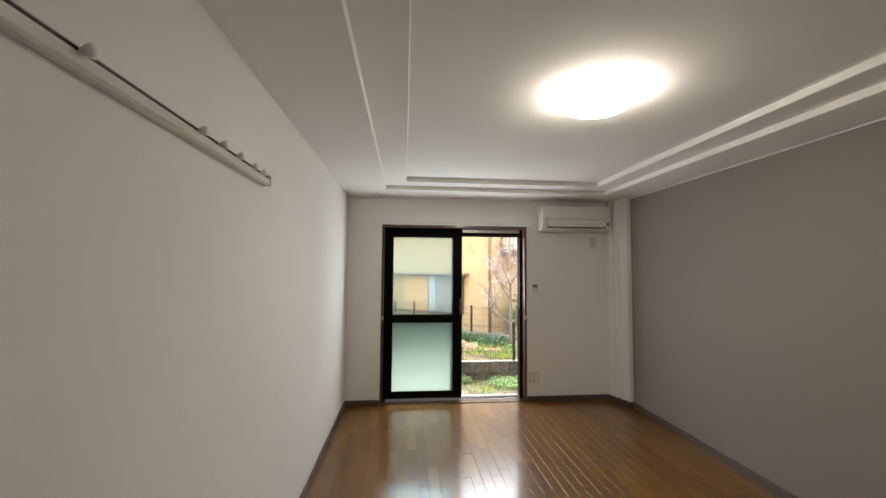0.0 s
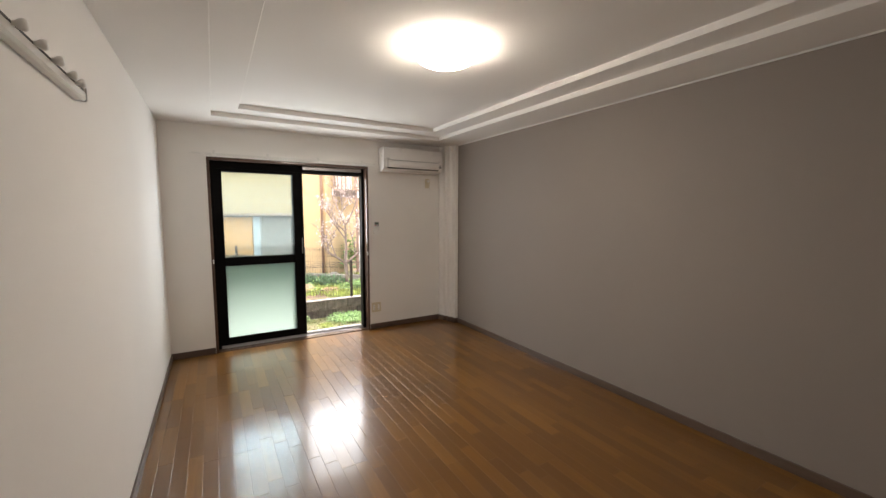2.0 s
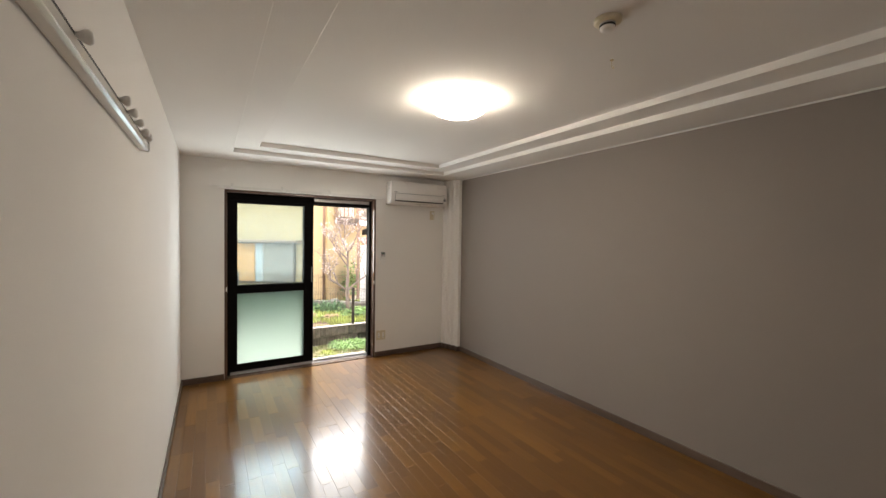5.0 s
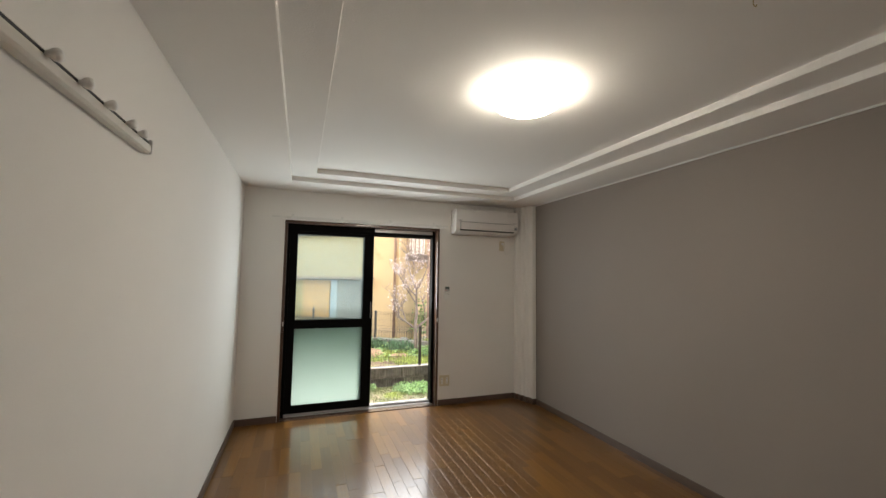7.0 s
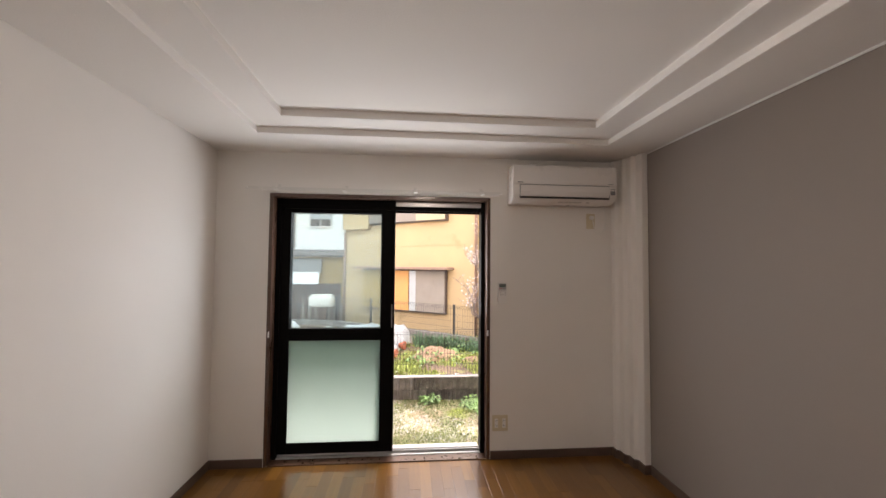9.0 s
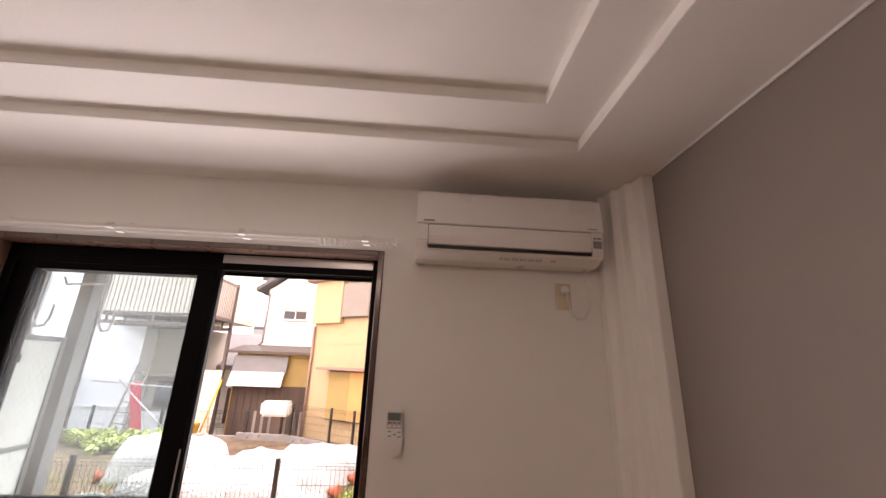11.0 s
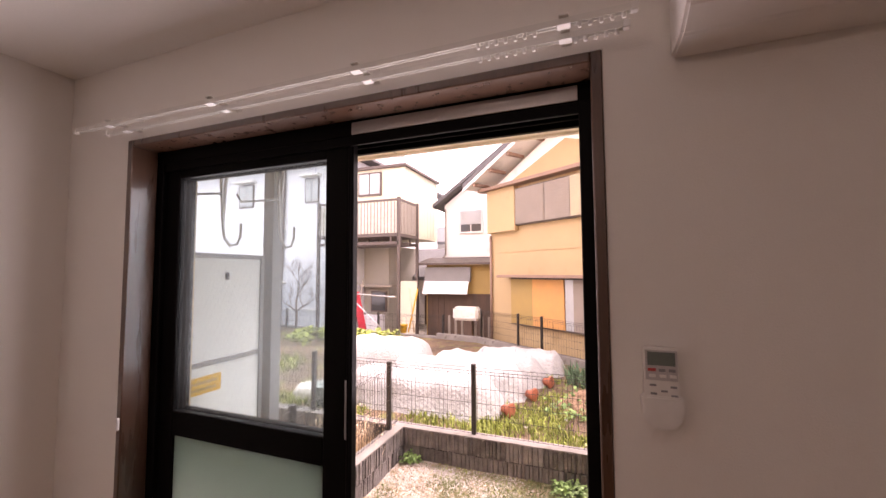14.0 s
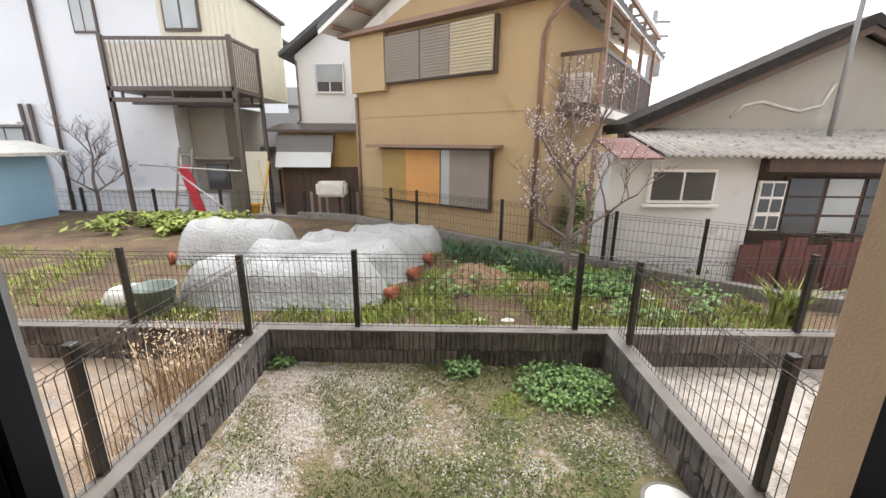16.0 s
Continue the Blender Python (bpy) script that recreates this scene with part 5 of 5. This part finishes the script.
part("roof", prism([(-0.35, 2.52), (0.87, 2.75), (0.87, 2.82), (-0.35, 2.59)], "x", -3.6, -0.8), M_BROWN, an, "brown sheet roof")
up_box("dark_panel", [(-3.35, -0.03, 0.0, -1.05, -0.001, 1.55)], M_DKWOOD, an)
for k in range(11):
    up_box("board", [(-3.34 + k * 0.21, -0.045, 0.0, -3.15 + k * 0.21, -0.031, 1.53)], M_DKWOOD, an)
part("awning", prism([(-0.06, 2.45), (-0.14, 2.45), (-0.2, 1.95), (-0.12, 1.95)], "x", -3.4, -1.75), M_GPOST, an, "grey awning panel")
part("awning", prism([(-0.2, 1.95), (-0.21, 1.97), (-0.4, 1.55), (-0.38, 1.55)], "x", -3.4, -1.8), M_PANEL, an, "pale awning panel")

# tall pale house with a raised timber balcony
bh = thing("pale_blue_house", "tall pale blue rendered house with dark pipes", "house", Matrix.Translation((0, 11.0, -0.79)))
up_box("wall", [(-18, 0, 0, -5.95, 8, 6.4)], M_BLUEW, bh)
up_box("plinth", [(-18, -0.05, 0, -5.93, -0.001, 0.85)], M_BLUEW, bh, "pale plinth", 0.01)
up_box("plinth_cap", [(-18, -0.09, 0.85, -5.93, -0.001, 0.91)], M_WHITEP, bh)
up_box("eave", [(-18.4, -0.45, 6.4, -5.45, 8.4, 6.5)], M_TILE, bh, "thin dark eave", 0.01)
up_box("upper_wall", [(-18, 2.5, 6.5, -7.6, 7, 8.6)], M_BLUEW, bh, "set-back upper storey")
up_box("upper_eave", [(-18.2, 2.3, 8.6, -7.4, 7.2, 8.7)], M_WHITEP, bh, "", 0.01)
for x0, z0, x1, z1 in ((-8.2, 4.95, -7.55, 5.9), (-11.6, 4.95, -10.8, 5.9), (-11.3, 1.6, -10.2, 2.6)):
    wnd = up_box("window", [(x0, -0.05, z0, x1, -0.001, z1)], M_BROWN, bh, "", 0.005)
    up_box("pane", [(x0 + 0.05, -0.06, z0 + 0.05, (x0 + x1) / 2 - 0.02, -0.051, z1 - 0.05)], M_PGLASS, wnd)
    up_box("pane", [((x0 + x1) / 2 + 0.02, -0.06, z0 + 0.05, x1 - 0.05, -0.051, z1 - 0.05)], M_PGLASS, wnd)
    up_box("hood", [(x0 - 0.12, -0.3, z1 + 0.05, x1 + 0.12, -0.001, z1 + 0.13)], M_WHITEP, wnd)
part("downpipe", tube([(-9.15, -0.08, 6.3), (-9.2, -0.08, 3), (-9.3, -0.08, 0.1)], 0.05, 8), M_BROWN, bh)
part("downpipe", tube([(-10.1, -0.08, 3.2), (-10.1, -0.08, 0.1)], 0.05, 8), M_BROWN, bh)
part("downpipe", tube([(-9.85, -0.08, 3.2), (-9.85, -0.08, 0.1)], 0.05, 8), M_BROWN, bh)

hut = thing("rooftop_hut", "cream metal-sided hut beside the raised balcony", "house", Matrix.Translation((0, 11.0, -0.79)))
up_box("wall", [(-5.94, 0.0, 3.53, -3.95, 3.0, 5.95)], M_SIDING, hut)
for k in range(14):
    up_box("rib", [(-5.9 + k * 0.14, -0.012, 3.6, -5.87 + k * 0.14, -0.001, 5.9)], M_SIDING, hut)
for k in range(18):
    up_box("rib", [(-3.949, 0.1 + k * 0.155, 3.6, -3.937, 0.13 + k * 0.155, 5.9)], M_SIDING, hut)
up_box("roof", [(-5.95, -0.12, 5.95, -3.85, 3.1, 6.05)], M_BROWN, hut, "flat brown roof edge", 0.01)
hw = up_box("window", [(-5.8, -0.06, 5.0, -4.85, -0.013, 5.85)], M_BROWN, hut, "brown framed sliding window", 0.005)
up_box("pane", [(-5.74, -0.075, 5.07, -5.35, -0.061, 5.79)], M_PGLASS, hw)
up_box("pane", [(-5.29, -0.075, 5.07, -4.91, -0.061, 5.79)], M_PGLASS, hw)
up_box("lower_wall", [(-5.94, 0.6, 0.0, -4.9, 3.2, 3.25)], M_STUCCO, hut, "shaded grey wall under the hut")
up_box("hood", [(-5.9, 0.25, 1.75, -4.6, 0.599, 1.83)], M_SHUT, hut)
lw = up_box("window", [(-5.6, 0.52, 0.85, -4.95, 0.599, 1.6)], M_BROWN, hut, "", 0.004)
up_box("pane", [(-5.55, 0.51, 0.9, -5.0, 0.519, 1.55)], M_DGLASS, lw)
up_box("box", [(-5.75, 0.1, 0.0, -5.0, 0.5, 0.75)], M_BLUEW, hut)

rb = thing("raised_balcony", "raised brown steel balcony with slatted railing", "balcony", Matrix.Translation((0, 9.85, -0.79)))
up_box("deck", [(-6.7, 0.0, 3.42, -3.6, 1.45, 3.52)], M_BROWN, rb)
for y in (0.0, 0.7, 1.38):
    up_box("beam", [(-6.7, y, 3.16, -3.6, y + 0.06, 3.26)], M_BROWN, rb)
    for x in (-6.4, -5.15, -3.9):
        up_box("spacer", [(x, y + 0.005, 3.26, x + 0.05, y + 0.055, 3.42)], M_BROWN, rb)
for x in (-6.72, -3.66):
    for y in (0.0, 1.38):
        up_box("post", [(x, y, 0.3 - 0.3, x + 0.09, y + 0.09, 4.66)], M_BROWN, rb)
up_box("rail", [(-6.63, 0.02, 4.55, -3.66, 0.07, 4.62)], M_BROWN, rb)
up_box("rail", [(-3.64, 0.09, 4.55, -3.58, 1.38, 4.62)], M_BROWN, rb)
for k in range(24):
    up_box("slat", [(-6.6 + k * 0.123, 0.03, 3.53, -6.578 + k * 0.123, 0.05, 4.55)], M_SHUT, rb)
for k in range(12):
    up_box("slat", [(-3.62, 0.13 + k * 0.105, 3.53, -3.60, 0.17 + k * 0.105, 4.55)], M_SHUT, rb)
up_box("screen", [(-6.6, 0.075, 3.55, -3.68, 0.085, 4.5)], M_LITTER, rb, "pale screen behind the slats")
up_box("screen", [(-3.655, 0.1, 3.55, -3.645, 1.37, 4.5)], M_LITTER, rb)
part("brace", tube([(-3.6, 0.05, 1.5), (-6.3, 0.05, 1.65)], 0.02, 8), M_ALU, rb, "metal drying pole")
part("brace", tube([(-3.75, -0.3, 0.35), (-5.6, 0.0, 1.7)], 0.022, 8), M_ALU, rb, "slanting metal pole")

low = thing("tiled_house", "low white house with a grey tiled roof", "house", Matrix.Translation((0, 14.2, -0.79)))
up_box("wall", [(-6.9, 0, 0, -3.4, 4, 2.0)], M_WHITEP, low)
part("roof", prism([(-0.6, 1.95), (2.2, 3.2), (5, 1.95), (5, 2.1), (2.2, 3.4), (-0.6, 2.1)], "x", -8, -3.2), M_TILE, low, "weathered grey tiled roof")
up_box("dark_door", [(-4.6, -0.04, 0, -3.5, -0.001, 1.3)], M_DKWOOD, low)
for k in range(10):
    up_box("slat", [(-5.9 + k * 0.13, -0.5, 0, -5.86 + k * 0.13, -0.47, 0.9)], M_DKWOOD, low)
far = thing("far_house", "distant white house with a grey roof", "house", Matrix.Translation((-6.5, 20, -0.79)))
up_box("wall", [(-2, 0, 0, 3.2, 5, 3.9)], M_WHITEP, far)
part("roof", prism([(-0.5, 3.85), (2.5, 5.0), (5.5, 3.85), (5.5, 4.0), (2.5, 5.2), (-0.5, 4.0)], "x", -2.4, 3.6), M_TILE, far)

# shed, board, ladder and clutter under the balcony
sh = thing("garden_shed", "sky-blue and rust-red garden shed with a pale roof", "shed", Matrix.Translation((-9.75, 8.0, FZ)))
up_box("wall", [(0.0, 0.0, 0, 1.35, 1.6, 1.5)], M_SKYBLUE, sh)
up_box("door", [(0.08, -0.04, 0.02, 0.80, -0.001, 1.15)], M_RUST, sh, "rust-red door")
up_box("window", [(0.15, -0.035, 1.2, 0.7, -0.001, 1.45)], M_DGLASS, sh)
part("roof", prism([(-0.3, 1.5), (0.7, 1.75), (1.7, 1.5), (1.7, 1.58), (0.7, 1.85), (-0.3, 1.58)], "y", -0.3, 1.9), M_LITTER, sh, "pale sheet roof")
rp = thing("red_board", "red plastic board leaning against a pole", "board", pose(-5.1, 10.0, FZ, 0, -14, 0))
part("board", B((0, 0, 0, 0.28, 0.03, 1.25), bevel=0.01), M_REDP, rp)
lad = thing("step_ladder", "grey wooden ladder leaning under the balcony", "ladder", pose(-5.75, 10.1, FZ, -12, 4, 0))
for x in (0, 0.36):
    part("stile", B((x, 0, 0, x + 0.05, 0.03, 1.75)), M_SHUT, lad)
for k in range(6):
    part("rung", B((0.05, 0.004, 0.2 + k * 0.27, 0.36, 0.026, 0.23 + k * 0.27)), M_SHUT, lad)
yb = thing("plywood_sheet", "pale yellow plywood sheet standing on edge", "board", pose(-4.15, 10.9, -0.55, -6, 0, 0))
part("sheet", B((0, 0, 0, 0.62, 0.02, 1.75), bevel=0.003), M_SIDING, yb)
ybk = thing("yellow_bucket", "small yellow plastic bucket on the ground", "bucket", Matrix.Translation((-3.6, 10.2, FZ)))
part("tub", lathe([(0.1, 0), (0.14, 0.24), (0.15, 0.25), (0.13, 0.25), (0.09, 0.02)], 20), M_YELLOW, ybk)
part("handle", tube([(-0.14, 0, 0.24), (-0.1, 0.06, 0.18), (0, 0.12, 0.14), (0.1, 0.06, 0.18), (0.14, 0, 0.24)], 0.006, 6), M_DARK, ybk)
for x, a in ((-3.5, 12), (-3.3, -8)):
    pl = thing("bamboo_pole", "yellow bamboo pole leaning on the plywood", "pole", pose(x, 10.35, FZ, -4, a, 0), "poles under the balcony")
    part("pole", tube([(0, 0, 0), (0, 0, 1.4)], 0.025, 8), M_YELLOW if a > 0 else M_STRAW, pl)
stand = thing("standpipe_cover", "white cloth over a low stand by the kerb", "stand", Matrix.Translation((-1.25, 9.6, FZ)))
part("stand", B((-0.12, -0.12, 0, 0.12, 0.12, 0.75), bevel=0.01), M_DKWOOD, stand)
part("cloth", B((-0.42, -0.2, 0.55, 0.32, 0.2, 0.92), bevel=0.06, segs=2), M_LITTER, stand, "white draped cloth")
for k in range(9):
    part("picket", B((-0.75 + k * 0.2, 0.35, 0.0, -0.68 + k * 0.2, 0.37, 0.62)), M_SHUT, stand)

M_PLAST = mat("pale_plaster", (0.55, 0.53, 0.49), 0.95, var=0.2, scale=6, bump=0.2)
M_OLDROOF = mat("old_dark_roof", (0.035, 0.031, 0.028), 0.95, var=0.5, spec=0.15, scale=6, fine=40, bump=0.8, dist=0.03, wear=(0.09, 0.085, 0.08), wear_at=0.6)
# low cottage with a corrugated porch roof
ct = thing("cottage", "old low cottage, white front and stucco gable", "house", Matrix.Translation((0, 5.62, -0.75)))
M_OLDW = mat("weathered_white_wall", (0.64, 0.64, 0.64), 0.9, var=0.1, scale=1.5, fine=70, bump=0.3, wear=(0.5, 0.49, 0.46), wear_at=0.6)
up_box("wall", [(3.95, 0, 0, 6.05, 0.5, 2.06)], M_OLDW, ct)
up_box("wall", [(6.05, 0.25, 0, 11, 1.4, 2.06)], M_DKWOOD, ct)
part("gable", prism([(4.8, 1.6), (12.2, 1.6), (12.2, 2.4), (8.3, 3.95), (4.8, 2.4)], "y", 1.41, 2.0), M_STUCCO, ct, "grey stucco gable wall")
for e0, e1, p0, p1 in ((4.55, 2.36, 8.25, 4.02), (12.8, 2.0, 8.25, 4.02)):
    part("roof", prism([(p0, p1), (p0, p1 + 0.16), (e0, e1 + 0.16), (e0, e1)], "y", 1.1, 2.1), M_OLDROOF, ct, "dark sagging roof edge")
    part("verge_board", prism([(p0, p1 - 0.12), (p0, p1 - 0.005), (e0, e1 - 0.005), (e0, e1 - 0.1)], "y", 1.13, 1.19), M_DKWOOD, ct)
corr = bmesh.new()
ncol = 240
ra, rb2 = [], []
for i in range(ncol + 1):
    x = 4.55 + 6.3 * i / ncol
    h = 0.02 * math.cos(i * math.pi / 2)
    ra.append((corr.verts.new((x, -0.25, 2.03 + h)), corr.verts.new((x, -0.25, 2.015 + h))))
    rb2.append((corr.verts.new((x, 1.45, 2.46 + h)), corr.verts.new((x, 1.45, 2.445 + h))))
for i in range(ncol):
    corr.faces.new((ra[i][0], ra[i + 1][0], rb2[i + 1][0], rb2[i][0])).smooth = True
    corr.faces.new((ra[i][1], rb2[i][1], rb2[i + 1][1], ra[i + 1][1])).smooth = True
    corr.faces.new((ra[i][0], ra[i][1], ra[i + 1][1], ra[i + 1][0]))
part("porch_roof", corr, M_CORR, ct, "weathered corrugated porch roof")
part("red_sheet", prism([(-0.28, 1.98), (0.75, 2.26), (0.75, 2.28), (-0.28, 2.0)], "x", 3.92, 4.54), M_RUST, ct, "rusty red sheet roof corner")
up_box("fascia", [(6.05, -0.18, 1.82, 10.8, -0.14, 2.0)], M_DKWOOD, ct)
cw = up_box("window", [(4.5, -0.05, 1.36, 5.45, -0.001, 1.84)], M_WHITEP, ct, "white framed sliding window", 0.004)
up_box("pane", [(4.54, -0.06, 1.4, 4.96, -0.051, 1.8)], M_DGLASS, cw)
up_box("pane", [(5.0, -0.06, 1.4, 5.41, -0.051, 1.8)], M_DGLASS, cw)
up_box("window_sill", [(4.44, -0.09, 1.30, 5.51, -0.001, 1.345)], M_WHITEP, ct, "", 0.004)
cv = up_box("window", [(6.12, 0.0, 0.95, 6.5, 0.06, 1.68)], M_WHITEP, ct, "narrow white lattice window", 0.004)
for x in (6.15, 6.33):
    for z in (0.98, 1.23, 1.46):
        up_box("pane", [(x, -0.012, z, x + 0.14, -0.001, z + 0.19)], M_DGLASS, cv)
dw = up_box("window", [(6.65, 0.2, 0.85, 9.0, 0.249, 1.72)], M_DKWOOD, ct, "dark wooden sliding windows")
for k in range(4):
    for z in (0.88, 1.17, 1.45):
        up_box("pane", [(6.7 + k * 0.57, 0.185, z, 7.2 + k * 0.57, 0.199, z + 0.25)], M_DGLASS if k != 1 else M_PGLASS, dw)
for k in range(9):
    up_box("rusty_sheet", [(5.95 + k * 0.33, -0.1 + 0.03 * (k % 2), 0.0, 6.24 + k * 0.33, -0.07 + 0.03 * (k % 2), 0.75 + 0.06 * (k % 3))], M_RUST, ct)
part("vent_pipe", tube([(7.75, 0.9, 2.2), (7.75, 0.9, 4.6)], 0.035, 8), M_GPOST, ct)
patch = part("plaster_patch", tube([(6.45, 1.40, 2.65), (6.65, 1.40, 2.85), (6.95, 1.40, 2.9), (7.25, 1.40, 2.82), (7.6, 1.40, 2.75), (7.95, 1.40, 2.85), (8.1, 1.40, 3.2)], 0.028, 6), M_PLAST, ct, "pale plaster patch line")

# utility pole and wires
up = thing("utility_pole", "grey concrete utility pole with crossarms", "utility pole", Matrix.Translation((11.0, 20, -0.79)))
part("pole", tube([(0, 0, 0), (0, 0, 8.2)], 0.16, 12, taper=0.11), M_GPOST, up)
for z in (7.7, 7.1, 6.4):
    part("crossarm", B((-0.7, -0.05, z, 0.7, 0.05, z + 0.09)), M_GPOST, up)
part("transformer", lathe([(0.2, 5.4), (0.22, 5.45), (0.22, 6.1), (0.2, 6.15)], 20, (0.3, 0, 0)), M_GPOST, up)
for z, y in ((7.0, 0.0), (6.3, 0.0), (5.2, 0.1)):
    wr = thing("power_line", "thin dark overhead power line", "cable", Matrix.Translation((11.0, 20 + y, -0.79)), "power lines")
    part("cable", tube([(0, 0, z), (8, 0, z - 0.35), (20, 0, z - 0.5), (40, 0, z + 0.1)], 0.012, 5), M_DARK, wr)
brush = cloud("hedge", *leaves([(x + rng.normal(0, 0.1), y + rng.normal(0, 0.2), -0.7 + abs(rng.normal(0, 0.5))) for x, y, z in blob(900, 4.6, 8.2, 0.5, 0)], 0.13, 0.5), M_WEED, "green shrubs between the houses", "shrub")
junk = thing("stone_stack", "grey stones and pots stacked beside the house", "stones", Matrix.Translation((3.55, 6.6, -0.79)))
for k in range(7):
    part("stone", lathe([(0.02, -0.09), (0.13, -0.05), (0.15, 0.02), (0.09, 0.08), (0.01, 0.09)], 10, (0.22 * (k % 3) - 0.2, 0.12 * (k % 2), 0.1 + 0.17 * (k // 3))), M_CONC, junk)


# ---- floor strips, last ----
FW, FL = 0.0755, 0.455


def strip_mesh(w, length):
    """A floor strip whose long and short top edges are eased."""
    bm = bmesh.new()
    c, g = 0.0012, 0.00015
    rows = [[bm.verts.new((sx * (w / 2 - o), sy * (length / 2 - o), z)) for sx, sy in ((-1, -1), (1, -1), (1, 1), (-1, 1))] for o, z in ((g, -0.015), (g, -0.0005), (g + c, 0))]
    for a, b in zip(rows, rows[1:]):
        for k in range(4):
            bm.faces.new((a[k], a[(k + 1) % 4], b[(k + 1) % 4], b[k]))
    bm.faces.new(rows[-1])
    return bm


floor = setting("floor", B((-0.02, BACK, -0.1, W + 0.02, 0, -0.014)), M_DARK, "glossy brown varnished wooden strip floor", "floor")
lengths = {}
made, spare = 0, bmesh.new()
cols = int(math.ceil(W / FW))
for c in range(cols):
    xa, xb = c * FW, min(W, (c + 1) * FW)
    y = -0.001
    first = FL * random.choice((0.2, 0.4, 0.6, 0.8, 1.0))
    while y > BACK + 0.02:
        length = min(first if first else FL, y - BACK)
        first = 0
        ya = y - length
        key = (round(xb - xa, 3), round(length, 3))
        cx, cy = (xa + xb) / 2, (y + ya) / 2
        if 0.0 < cx < 2.4 and cy > -4.2 and made < 298:
            if key not in lengths:
                me = bpy.data.meshes.new("strip")
                t = strip_mesh(*key)
                t.to_mesh(me)
                t.free()
                me.materials.append(M_FLOOR)
                lengths[key] = me
            ob = new("strip", lengths[key])
            ob.location = (cx, cy, random.uniform(-0.0003, 0.0003))
            ob.rotation_euler = (radians(random.uniform(-0.03, 0.03)), radians(random.uniform(-0.1, 0.1)), 0)
            ob.parent = floor
            made += 1
        else:
            t = strip_mesh(*key)
            me = bpy.data.meshes.new("tmp")
            t.transform(Matrix.Translation((cx, cy, 0)) @ Euler((0, radians(random.uniform(-0.1, 0.1)), 0)).to_matrix().to_4x4())
            t.to_mesh(me)
            t.free()
            spare.from_mesh(me)
            bpy.data.meshes.remove(me)
        y = ya
tagged(part("strips", spare, M_FLOOR_J, floor), kind="stuff")
